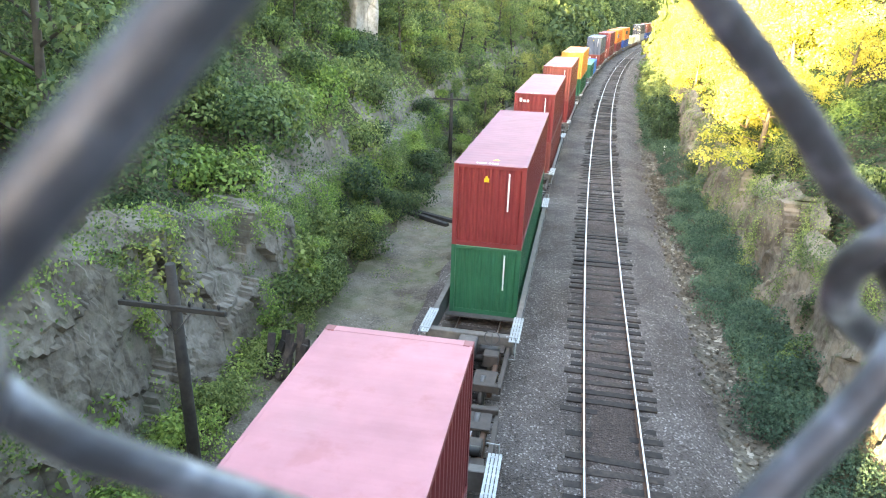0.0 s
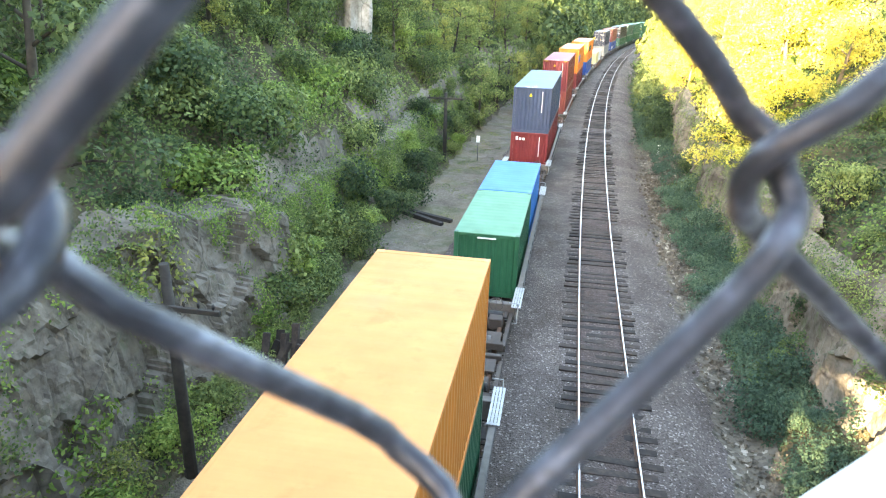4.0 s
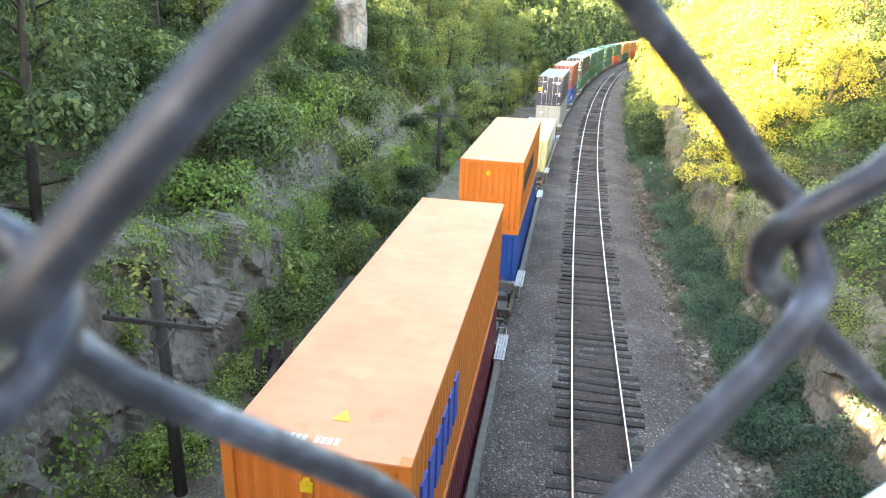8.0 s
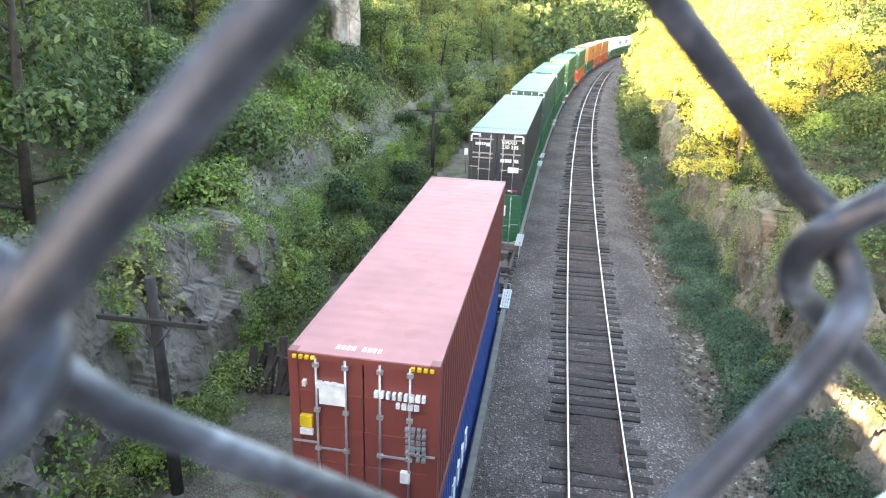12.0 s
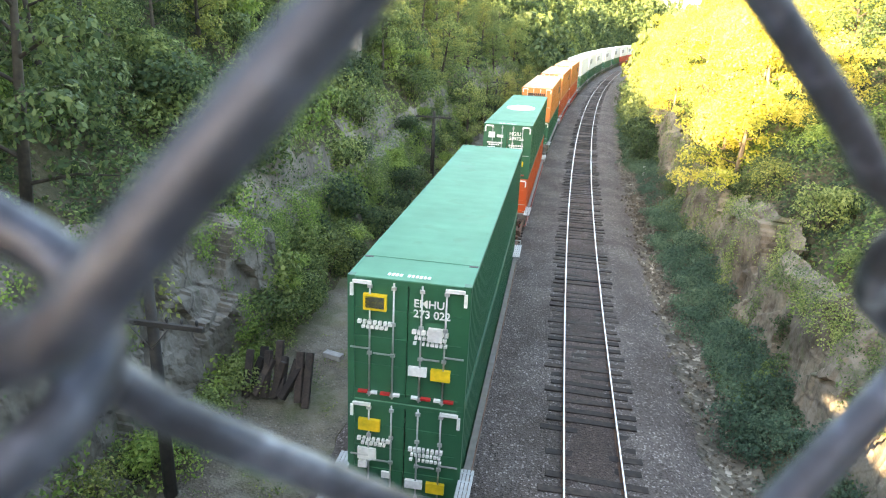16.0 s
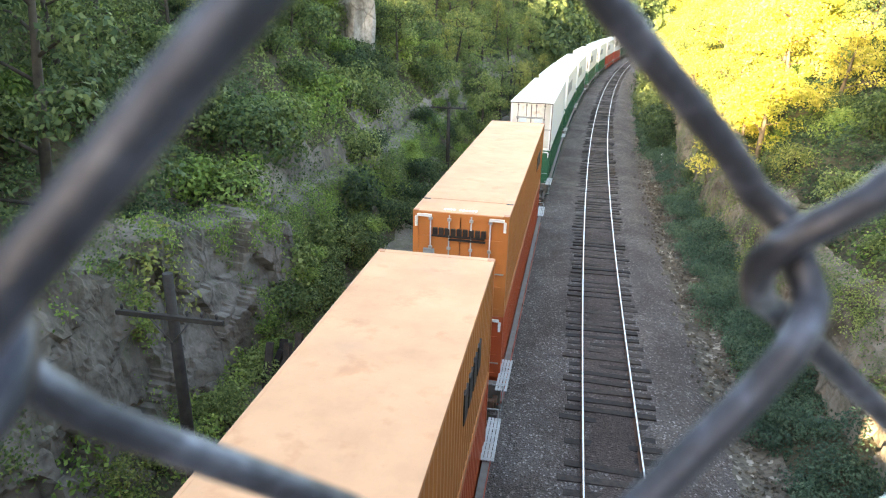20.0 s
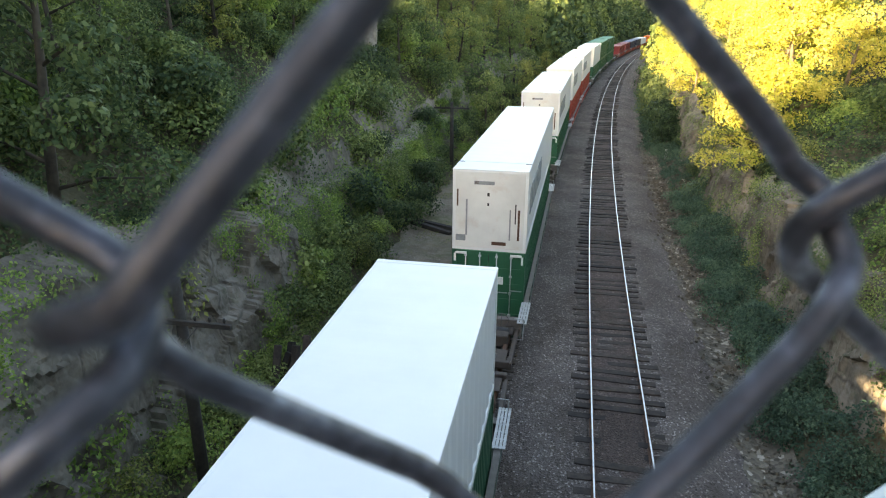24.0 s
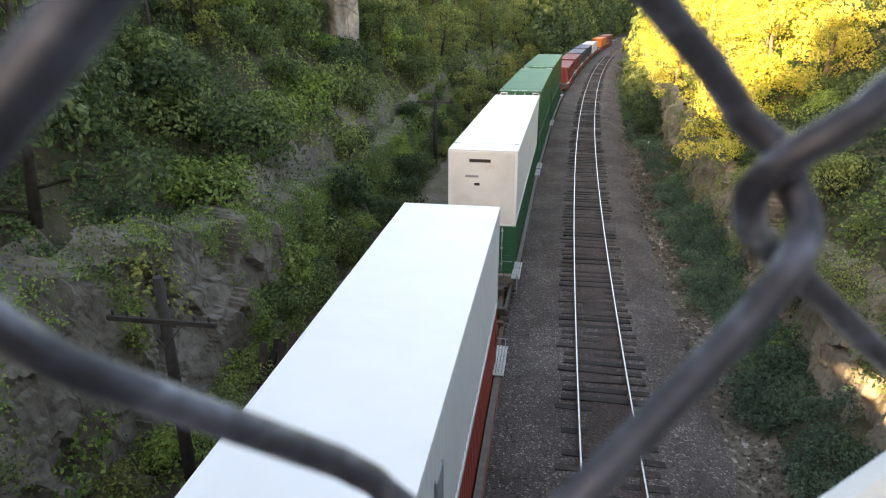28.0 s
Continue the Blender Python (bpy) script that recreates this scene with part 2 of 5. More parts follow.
M_LEAF_M = leaf("mid green leaves", [(0.15, (0.04, 0.075, 0.028)), (0.5, (0.125, 0.175, 0.055)), (0.85, (0.29, 0.34, 0.11))])
M_LEAF_L = leaf("fresh light green leaves", [(0.15, (0.07, 0.13, 0.03)), (0.5, (0.185, 0.28, 0.06)), (0.85, (0.36, 0.44, 0.11))])
M_LEAF_Y = leaf("yellowing leaves", [(0.15, (0.055, 0.085, 0.025)), (0.5, (0.19, 0.22, 0.06)), (0.85, (0.37, 0.37, 0.1))])
# yellow leaves, their colour raised to carry the low sun's glare
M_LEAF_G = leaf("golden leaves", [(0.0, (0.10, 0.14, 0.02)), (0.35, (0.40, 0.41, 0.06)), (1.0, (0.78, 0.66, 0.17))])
M_LEAF_B = leaf("blue-green weeds", [(0.1, (0.028, 0.058, 0.038)), (0.5, (0.075, 0.135, 0.085)), (0.9, (0.16, 0.23, 0.14))])
M_LIMB = wood("pale limb bark", (0.10, 0.075, 0.05), (0.3, 0.24, 0.17), 3.0)
M_CONCRETE = plain("bridge concrete", (0.35, 0.34, 0.32), 0.85)
M_DECK = plain("worn bridge asphalt", (0.16, 0.165, 0.175), 0.9)
M_BRACE = paint("pale blue steel paint", (0.62, 0.70, 0.74), 0.3, 0.5)
M_WATER, _n, _l, _b = material("ditch water", 0.05)
_b.inputs["Base Color"].default_value = (0.02, 0.022, 0.018, 1)
M_GROUND, _n, _l, _b = material("soil and leaf litter", 0.95)
_t = noise_of(_n, _l, 0.8, 9, 0.7)
_r = ramp_of(_n, _l, _t.outputs[0], [(0.3, (0.03, 0.035, 0.015)), (0.5, (0.075, 0.065, 0.035)), (0.72, (0.15, 0.125, 0.08))])
_l.new(_r.outputs[0], _b.inputs["Base Color"])
_f = noise_of(_n, _l, 5.0, 8)
bumped(_n, _l, _b, _f.outputs[0], 0.8, 0.2)


# ---- building blocks ----
def part(name, bm, mat, parent=None, label=""):
    me = bpy.data.meshes.new(name)
    bm.to_mesh(me)
    bm.free()
    me.materials.append(mat)
    ob = new(name, me)
    if parent:
        ob.parent = parent
    if label:
        ob["label"] = label
    return ob


def twin(ob, m, parent=None):
    """Another object on the same mesh."""
    o = new(ob.name.split(".")[0], ob.data)
    o.matrix_basis = m
    o.parent = parent
    return o


def from_arrays(name, verts, faces, mat, parent=None, label="", smooth=False):
    me = bpy.data.meshes.new(name)
    me.from_pydata(verts, [], faces)
    me.materials.append(mat)
    if smooth:
        me.polygons.foreach_set("use_smooth", [True] * len(me.polygons))
    ob = new(name, me)
    if parent:
        ob.parent = parent
    if label:
        ob["label"] = label
    return ob


def box(bm, x0, x1, y0, y1, z0, z1, bevel=0.0):
    vs = [bm.verts.new(p) for p in ((x0, y0, z0), (x1, y0, z0), (x1, y1, z0), (x0, y1, z0),
                                    (x0, y0, z1), (x1, y0, z1), (x1, y1, z1), (x0, y1, z1))]
    fs = [bm.faces.new([vs[i] for i in q]) for q in
          ((3, 2, 1, 0), (4, 5, 6, 7), (0, 1, 5, 4), (1, 2, 6, 5), (2, 3, 7, 6), (3, 0, 4, 7))]
    if bevel:
        es = list({e for f in fs for e in f.edges})
        bmesh.ops.bevel(bm, geom=es, offset=bevel, segments=1, affect="EDGES")
    return vs


def tube(bm, pts, radii, sides=8, caps=True):
    """A swept round bar through pts."""
    rings = []
    side = None
    for i, p in enumerate(pts):
        p = Vector(p)
        d = (Vector(pts[min(i + 1, len(pts) - 1)]) - Vector(pts[max(i - 1, 0)])).normalized()
        if side is None:
            side = d.cross(Vector((0.13, 0.21, 0.97)))
            if side.length < 0.05:
                side = d.cross(Vector((1, 0, 0)))
        side = (side - d * side.dot(d)).normalized()
        up = d.cross(side)
        r = radii[i] if isinstance(radii, (list, tuple)) else radii
        rings.append([bm.verts.new(p + (side * math.cos(a) + up * math.sin(a)) * r)
                      for a in (2 * math.pi * k / sides for k in range(sides))])
    for a, b in zip(rings, rings[1:]):
        for k in range(sides):
            f = bm.faces.new((a[k], a[(k + 1) % sides], b[(k + 1) % sides], b[k]))
            f.smooth = True
    if caps:
        bm.faces.new(rings[0][::-1])
        bm.faces.new(rings[-1])


def track(s, side):
    """Place and heading, s metres along the line and side metres to its right."""
    if s < CURVE_START:
        return side, s, 0.0
    a = (s - CURVE_START) * CURVATURE
    r = 1 / CURVATURE
    return r - (r - side) * math.cos(a), CURVE_START + (r - side) * math.sin(a), a


def step(x, knots):
    for (a, u), (b, v) in zip(knots, knots[1:]):
        if x <= b:
            w = min(1, max(0, (x - a) / (b - a)))
            return u + (v - u) * w
    return knots[-1][1]


RIGHT_BANK = [(0, -0.34), (2.1, -0.34), (3.5, -0.72), (4.1, -0.75), (5.4, -0.1), (6.4, 0.1), (7.2, 0.9), (7.9, 3.6), (9, 4.9), (14, 8.0),
              (24, 13.5), (60, 20), (160, 26), (700, 30)]
LEFT_BANK = [(0, -0.34), (6.6, -0.34), (7.3, -0.52), (10.4, -0.5), (11.6, 0.2), (13.1, 1.0), (13.8, 4.2), (15, 5.6), (19, 9.3), (25, 12.8), (34, 16),
             (60, 18.5), (160, 24), (700, 30)]


def gap(side):
    """A made-up notch in the unseen ridge for low sun: its place along the line, and how high the light passes."""
    return 17.0 - 1.984 * (6.5 - side), 1.7 + 0.472 * (6.5 - side)


def height(s, side):
    """The ground's height over the rail head's level."""
    wob = 0.9 * noise.noise(Vector((s * 0.11, side * 0.05, 3.1))) + 0.35 * noise.noise(Vector((s * 0.4, 1.7, side * 0.2)))
    if side > 0:
        k = step(side, [(3.2, 0), (6.5, 1), (800, 1)])
        z = step(side + wob * k * 0.8, RIGHT_BANK)
        amp = step(side, [(4.5, 0), (7, 0.5), (14, 1.0), (60, 2.5), (700, 3)])
    else:
        k = step(-side, [(9.5, 0), (12.3, 1), (800, 1)])
        z = step(-side + wob * k * 0.9, LEFT_BANK)
        amp = step(-side, [(10.4, 0.03), (13, 0.5), (20, 1.2), (60, 2.5), (700, 3)])
        # ground cut down out of view so sun reaches the right-hand rock
        at, pass_z = gap(side)
        if side < -13 and abs(s - at) < 8:
            z = min(z, pass_z - 1.5 + max(0, abs(s - at) - 5) * 2)
    n = noise.noise(Vector((s * 0.23, side * 0.23, 0.4))) + 0.5 * noise.noise(Vector((s * 0.7, side * 0.7, 5.0)))
    return z + amp * n


# ---- the ground ----
def span(knots):
    out = []
    for (a, d), (b, _) in zip(knots, knots[1:]):
        k = max(1, round((b - a) / d))
        out += [a + (b - a) * i / k for i in range(k)]
    return out + [knots[-1][0]]


def sheet(name, ss, sides, mat, lift=0.0, rough=0.0, level=None, ragged=0.0):
    verts, faces = [], []
    for s in ss:
        for k, e in enumerate(sides):
            if ragged and k in (0, len(sides) - 1):
                e += ragged * (noise.noise(Vector((s * 0.9, e, 1))) + 0.6 * noise.noise(Vector((s * 2.7, e, 5))))
            x, y, _ = track(s, e)
            z = height(s, e) if level is None else level
            verts.append((x, y, z + lift + rough * noise.noise(Vector((x * 2.3, y * 2.3, 0)))))
    w = len(sides)
    for i in range(len(ss) - 1):
        for j in range(w - 1):
            faces.append((i * w + j, i * w + j + 1, (i + 1) * w + j + 1, (i + 1) * w + j))
    return from_arrays(name, verts, faces, mat, smooth=True)


ground = sheet("ground", span([(-900, 60), (-60, 4), (0, 0.7), (60, 1.2), (120, 3), (260, 12), (900, 12)]),
               span([(-700, 60), (-60, 3), (-24, 0.8), (-14, 0.22), (-10.4, 0.6), (-7.4, 0.8), (4, 0.4), (5.4, 0.2), (8, 0.8), (24, 3), (60, 60), (700, 60)]), M_GROUND)
tagged(ground, "wooded slopes of soil and leaf litter beside the tracks", "ground", kind="structure")
ground.data.materials.append(M_ROCK_L)
ground.data.materials.append(M_ROCK_R)
for p in ground.data.polygons:
    c = p.center
    if p.normal.z < 0.62 and -60 < c.y < 200:
        p.material_index = (0 if c.z > 5.2 else 1) if c.x < -3 else 0 if c.z > 2.5 else 2
LONG = span([(-700, 80), (-20, 4), (0, 0.6), (60, 1.5), (90, 2), (200, 6), (800, 8)])
bed = sheet("ballast_bed", LONG, [-6.95, -6.6, -6.2, -5.3, -4.5, -3.7, -2.8, -2.2, -1.6, -0.8, 0, 0.8, 1.6, 2.1, 2.8, 3.5], M_BALLAST, 0.06, 0.03, ragged=0.25)
tagged(bed, "grey crushed stone ballast bed under both tracks", "ballast", kind="structure")
for v in bed.data.vertices:
    v.co.z = v.co.z + (0.1 if abs(v.co.z + 0.28) < 0.05 else 0)
road = sheet("access_road", span([(-40, 4), (0, 1), (70, 2), (150, 2)]), [-10.6, -9.8, -9, -8.2, -7.5, -6.9], M_ROAD, 0.05, 0.05, ragged=0.5)
tagged(road, "dusty gravel access road beside the ballast", "road", kind="structure")
stain = sheet("stained_bed", span([(-20, 4), (0, 1.0), (90, 2), (200, 6)]), [-0.68, -0.3, 0.3, 0.68], M_BED, 0.0, 0.055, -0.166)
tagged(stain, "brown stained ballast between the rails", "ballast", kind="structure")


M_DITCH = gravel("pale ditch stones", (0.07, 0.06, 0.045), (0.15, 0.13, 0.1), (0.42, 0.385, 0.33), 8.0, ((1.2, (0.045, 0.04, 0.03), 0.7),))
verge = sheet("ditch_verge", span([(0, 0.4), (70, 1.0), (120, 1.5)]), [3.15, 3.4, 3.6, 3.9, 4.2, 4.6], M_DITCH, 0.085, 0.05, ragged=0.4)
tagged(verge, "strip of pale rubble between ballast and weeds", "verge", kind="structure")


# ---- the tracks ----
def rail_line(side, name, label):
    root = tagged(new(name), label, "railway track", kind="structure")
    for k in (-0.7525, 0.7525):
        for what, prof, mat in (("rail", [(-0.07, -0.18), (0.07, -0.18), (0.07, -0.165), (0.012, -0.15), (0.012, -0.045), (0.036, -0.035), (0.036, -0.004),
                                          (-0.036, -0.004), (-0.036, -0.035), (-0.012, -0.045), (-0.012, -0.15), (-0.07, -0.165)], M_RUST),
                                ("running_surface", [(-0.02, -0.006), (0.02, -0.006), (0.018, 0.001), (-0.018, 0.001)], M_RAILTOP)):
            verts, faces = [], []
            n = len(prof)
            for s in LONG:
                x, y, h = track(s, side + k)
                verts += [(x + a * math.cos(h), y - a * math.sin(h), z) for a, z in prof]
            for i in range(len(LONG) - 1):
                for j in range(n):
                    faces.append((i * n + j, i * n + (j + 1) % n, (i + 1) * n + (j + 1) % n, (i + 1) * n + j))
            from_arrays(what, verts, faces, mat, root, "bright worn rail head" if mat == M_RAILTOP else "")
    return root


free_track = rail_line(0, "track_1", "free railway track of steel rails on dark wooden ties")
train_track = rail_line(TRAIN_SIDE, "track_2", "railway track under the container train")


# ---- the train ----
def corrugated(bm, along, a0, a1, z0, z1, at, depth, pitch):
    """A pressed sheet between a0 and a1. along: 'y' for a side wall at x=at, 'x' for an end wall at y=at."""
    n = max(2, round((a1 - a0) / pitch))
    p = (a1 - a0) / n
    pts = []
    for i in range(n):
        o = a0 + i * p
        pts += [(o, 0), (o + p * 0.26, 0), (o + p * 0.5, 1), (o + p * 0.76, 1)]
    pts.append((a1, 0))
    rows = []
    for z in (z0, z1):
        rows.append([bm.verts.new((at + depth * k, o, z) if along == "y" else (o, at + depth * k, z)) for o, k in pts])
    for i in range(len(pts) - 1):
        bm.faces.new((rows[0][i], rows[0][i + 1], rows[1][i + 1], rows[1][i]))


def lettering(name, words, size, mat, parent, x, y, z, label=""):
    """Raised letters that face -y."""
    c = bpy.data.curves.new(name, "FONT")
    c.body, c.size, c.extrude = words, size, 0.003
    c.align_x, c.offset = "LEFT", 0.005
    o = bpy.data.objects.new(name, c)
    scene.collection.objects.link(o)
    me = bpy.data.meshes.new_from_object(o.evaluated_get(bpy.context.evaluated_depsgraph_get()))
    bpy.data.objects.remove(o)
    me.materials.clear()
    me.materials.append(mat)
    t = new(name, me)
    t.matrix_basis = pose(x, y, z, 90, 0, 0)
    t.parent = parent
    if label:
        t["label"] = label
    return t


M_GRUBBY = paint("rust-stained white paint", (0.72, 0.71, 0.66), 0.7, 0.55, 0.3, 0.65)
M_GRUBBY_LIGHT = paint("scuffed white paint", (0.76, 0.76, 0.73), 0.35, 0.5, 0.08, 0.25)
PAINTS = {}


def painted(colour, blend=0.0, stain=0.0):
    key = (colour, blend, stain)
    if key not in PAINTS:
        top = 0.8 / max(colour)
        # mix towards a paler tone that stands in for sky glare on roofs
        c = tuple(k + (0.55 * k * top + 0.3 - k) * blend for k in colour)
        PAINTS[key] = paint("container paint", c, 0.5 if max(colour) < 0.79 else 0.12, 0.42 if not blend else 0.62, 0.06 if max(colour) < 0.79 else 0.0, stain)
        if blend and max(colour) < 0.79:
            PAINTS[key].node_tree.nodes["Principled BSDF"].inputs["Specular IOR Level"].default_value = 0.2
    return PAINTS[key]


def slab(name, parent, mat, x0, x1, y0, y1, z0, z1, label="", bevel=0.0):
    bm = bmesh.new()
    box(bm, x0, x1, y0, y1, z0, z1, bevel)
    return part(name, bm, mat, parent, label)


def container(label, colour, length, z, tall=2.59, end="sheet", marks=(), words=(), blend=0.3, wide=2.44, side_marks=(), roof=None, stain=0.25):
    """A box with corner posts, rails, pressed walls and a roof; its end that shows is at -y."""
    root = tagged(new("shipping_container"), label, "container", "containers on the train")
    h, w = length / 2, wide / 2
    mat, top = painted(colour), painted(roof, 0.0001, stain) if roof else painted(colour, blend, stain if colour != WHITE else 0.0)
    bm = bmesh.new()
    for sx in (-1, 1):
        for sy in (-1, 1):
            box(bm, *sorted((sx * w, sx * (w - 0.15))), *sorted((sy * h, sy * (h - 0.12))), 0.0, tall)
        box(bm, *sorted((sx * w, sx * (w - 0.09))), -h + 0.12, h - 0.12, 0.0, 0.16)
        box(bm, *sorted((sx * w, sx * (w - 0.07))), -h + 0.12, h - 0.12, tall - 0.1, tall - 0.012)
    for sy in (-1, 1):
        box(bm, -w + 0.15, w - 0.15, *sorted((sy * (h - 0.01), sy * (h - 0.12))), 0.0, 0.16)
        box(bm, -w + 0.15, w - 0.15, *sorted((sy * (h - 0.01), sy * (h - 0.12))), tall - 0.13, tall - 0.012)
    part("frame", bm, mat, root)
    for sx in (-1, 1):
        bm = bmesh.new()
        corrugated(bm, "y", -h + 0.12, h - 0.12, 0.16, tall - 0.1, sx * (w - 0.05), sx * 0.036, 0.28 if end != "smooth" else 0.6)
        part("side_wall", bm, mat, root)
    bm = bmesh.new()
    n = round(length / (0.42 if length < 13 else 0.6))
    pts = [(-h + 0.1 + (length - 0.2) * i / (4 * n), (0, 1, 1, 0)[i % 4] * (0.004 if length < 13 else 0.0025)) for i in range(4 * n + 1)]
    rows = [[bm.verts.new((x, y, tall - 0.008 + b)) for y, b in pts] for x in (-w + 0.05, w - 0.05)]
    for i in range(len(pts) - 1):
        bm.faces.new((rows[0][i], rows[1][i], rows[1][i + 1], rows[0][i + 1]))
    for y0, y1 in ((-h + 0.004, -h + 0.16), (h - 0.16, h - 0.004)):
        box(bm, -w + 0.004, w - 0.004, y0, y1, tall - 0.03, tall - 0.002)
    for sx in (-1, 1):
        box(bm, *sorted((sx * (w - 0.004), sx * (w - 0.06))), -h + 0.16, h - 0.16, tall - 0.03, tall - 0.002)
    part("roof", bm, top, root, "roof sheet paled for sky glare")
    for sx in (-1, 1):
        for sy in (-1, 1):
            for zz in (0.0, tall - 0.118):
                slab("corner_casting", root, mat, *sorted((sx * (w + 0.004), sx * (w - 0.165))), *sorted((sy * (h + 0.004), sy * (h - 0.18))), zz - 0.002, zz + 0.12, bevel=0.012)
    face = -h
    bm = bmesh.new()
    if end == "sheet":
        corrugated(bm, "x", -w + 0.15, w - 0.15, 0.16, tall - 0.13, face + 0.065, -0.045, 0.25)
        part("end_wall", bm, mat, root)
    elif end == "smooth":
        box(bm, -w + 0.1, w - 0.1, face - 0.012, face + 0.05, 0.1, tall - 0.06, 0.02)
        part("end_wall", bm, M_GRUBBY_LIGHT, root)
    else:
        leaf_mat, rod_mat = (M_GRUBBY, M_STEEL) if colour == WHITE else (mat, M_ROD)
        for sx in (-1, 1):
            bm2 = bmesh.new()
            x0, x1 = sorted((sx * 0.012, sx * (w - 0.14)))
            box(bm2, x0, x1, face + 0.035, face + 0.06, 0.15, tall - 0.12)
            door = part("door", bm2, leaf_mat, root)
            for k in range(5):
                zz = 0.15 + (tall - 0.27) * k / 4
                slab("door_rib", door, leaf_mat, x0, x1, face + 0.008, face + 0.035, max(0.15, zz - 0.07), min(tall - 0.12, zz + 0.07))
            for off in (0.28, 0.76):
                bm3 = bmesh.new()
                xr = sx * off * (w / 1.22)
                tube(bm3, [(xr, face - 0.02, 0.1), (xr, face - 0.02, tall - 0.08)], 0.021, 6)
                for zz in (0.18, tall * 0.4, tall * 0.65, tall - 0.2):
                    box(bm3, xr - 0.05, xr + 0.05, face - 0.045, face + 0.01, zz - 0.035, zz + 0.035)
                box(bm3, *sorted((xr, xr + sx * 0.42)), face - 0.05, face - 0.03, tall * 0.38 + off * 0.2, tall * 0.38 + off * 0.2 + 0.035)
                part("lock_rod", bm3, rod_mat, door, "galvanised door lock rod with handle")
        bm.free()
    if length > 13:
        slab("roof_seam", root, top, -w + 0.02, w - 0.02, face + 1.25, face + 1.29, tall - 0.004, tall + 0.006)
        for sx in (-1, 1):
            slab("roof_scuff", root, M_BLACK, *sorted((sx * (w - 0.02), sx * (w - 0.22))), face + 1.16, face + 1.24, tall - 0.003, tall + 0.004)
    if length > 7 and colour != WHITE:
        for k in range(11 if length > 13 else 9):
            if k != 4:
                x = -0.5 + 0.085 * k
                slab("roof_code", root, M_WHITE, x, x + 0.055, face + 0.2, face + 0.33, tall - 0.005, tall + 0.006)
    if list(marks[:1]) == TRIANGLE[:1]:
        bm = bmesh.new()
        lo = [bm.verts.new(p) for p in ((-0.02, face + 0.72, tall + 0.002), (0.24, face + 0.72, tall + 0.002), (0.11, face + 0.98, tall + 0.002))]
        hi = [bm.verts.new((v.co.x, v.co.y, tall + 0.007)) for v in lo]
        bm.faces.new(hi)
        for k in range(3):
            bm.faces.new((lo[k], lo[(k + 1) % 3], hi[(k + 1) % 3], hi[k]))
        part("roof_triangle", bm, M_YELLOW, root, "yellow warning triangle")
    for x, zz, bw, bh, m in marks:
        slab("marking", root, m, x - bw / 2, x + bw / 2, face - (0.05 if end == "doors" else 0.03), face + (0.04 if end == "doors" else 0.02), zz - bh / 2, zz + bh / 2)
    for x, zz, size, txt, m in words:
        lettering("lettering", txt, size, m, root, x, face - (0.012 if end == "doors" else 0.02), zz)
    for y, zz, bl, bh, m in side_marks:
        slab("side_marking", root, m, w - 0.03, w + 0.01, y - bl / 2, y + bl / 2, zz - bh / 2, zz + bh / 2)
    root["rest"] = z
    return root


RED, MAROON, RUSTRED, ORANGE = (0.20, 0.028, 0.03), (0.17, 0.026, 0.034), (0.22, 0.055, 0.045), (0.68, 0.19, 0.03)
GREEN, TEAL, NAVY, BLUE, SKY = (0.018, 0.115, 0.058), (0.018, 0.11, 0.07), (0.038, 0.048, 0.082), (0.02, 0.08, 0.30), (0.03, 0.22, 0.62)
WHITE, CREAM, GREY, AMBER, SLATE, BLACKISH = (0.80, 0.81, 0.80), (0.62, 0.55, 0.30), (0.36, 0.37, 0.35), (0.52, 0.18, 0.05), (0.05, 0.075, 0.13), (0.028, 0.033, 0.04)
TRIANGLE = [(-0.1, 2.38, 0.16, 0.12, M_YELLOW), (-0.1, 2.47, 0.08, 0.08, M_YELLOW)]
BAR = [(0.66, 2.0, 0.05, 1.3, M_WHITE)]
TIGER = [(k, 2.82, 0.06, 0.05, M_YELLOW) for k in (-1.1, -1.0, -0.9, -0.8, 0.8, 0.9, 1.0, 1.1)]


def rows_of_print(x, z, wide, tall, mat, count=7):
    """A line of print too small to read, as short bars."""
    g = random.Random(int(x * 100 + z * 1000))
    pitch = wide / count
    return [(x - wide / 2 + pitch * (k + 0.5), z, pitch * g.uniform(0.5, 0.85), tall * g.uniform(0.85, 1.0), mat) for k in range(count) if g.random() < 0.9]


ROOF_EDGE = [(0.0, 2.83, 0.7, 0.05, M_WHITE)]
CODE = (rows_of_print(0.6, 2.3, 0.85, 0.11, M_WHITE, 9) + rows_of_print(0.72, 2.14, 0.4, 0.1, M_WHITE, 4) + rows_of_print(-0.72, 2.35, 0.6, 0.11, M_WHITE, 5)
        + [q for k in range(6) for q in rows_of_print(0.86, 1.72 - 0.11 * k, 0.36, 0.05, M_GREYMARK, 4)])
HAZARD = [(-0.98, 1.62, 0.34, 0.34, M_YELLOW), (-0.45, 1.4, 0.18, 0.2, M_WHITE), (0.28, 1.35, 0.12, 0.16, M_YELLOW), (0.62, 1.2, 0.1, 0.14, M_WHITE), (0.98, 1.15, 0.16, 0.36, M_WHITE), (-0.85, 1.3, 0.22, 0.1, M_WHITE), (0.98, 0.25, 0.14, 0.12, M_WHITE)]
CORNERS = [(k * 0.98, 2.78, 0.4, 0.07, M_WHITE) for k in (-1, 1)] + [(k * 1.2, 2.6, 0.07, 0.28, M_WHITE) for k in (-1, 1)]
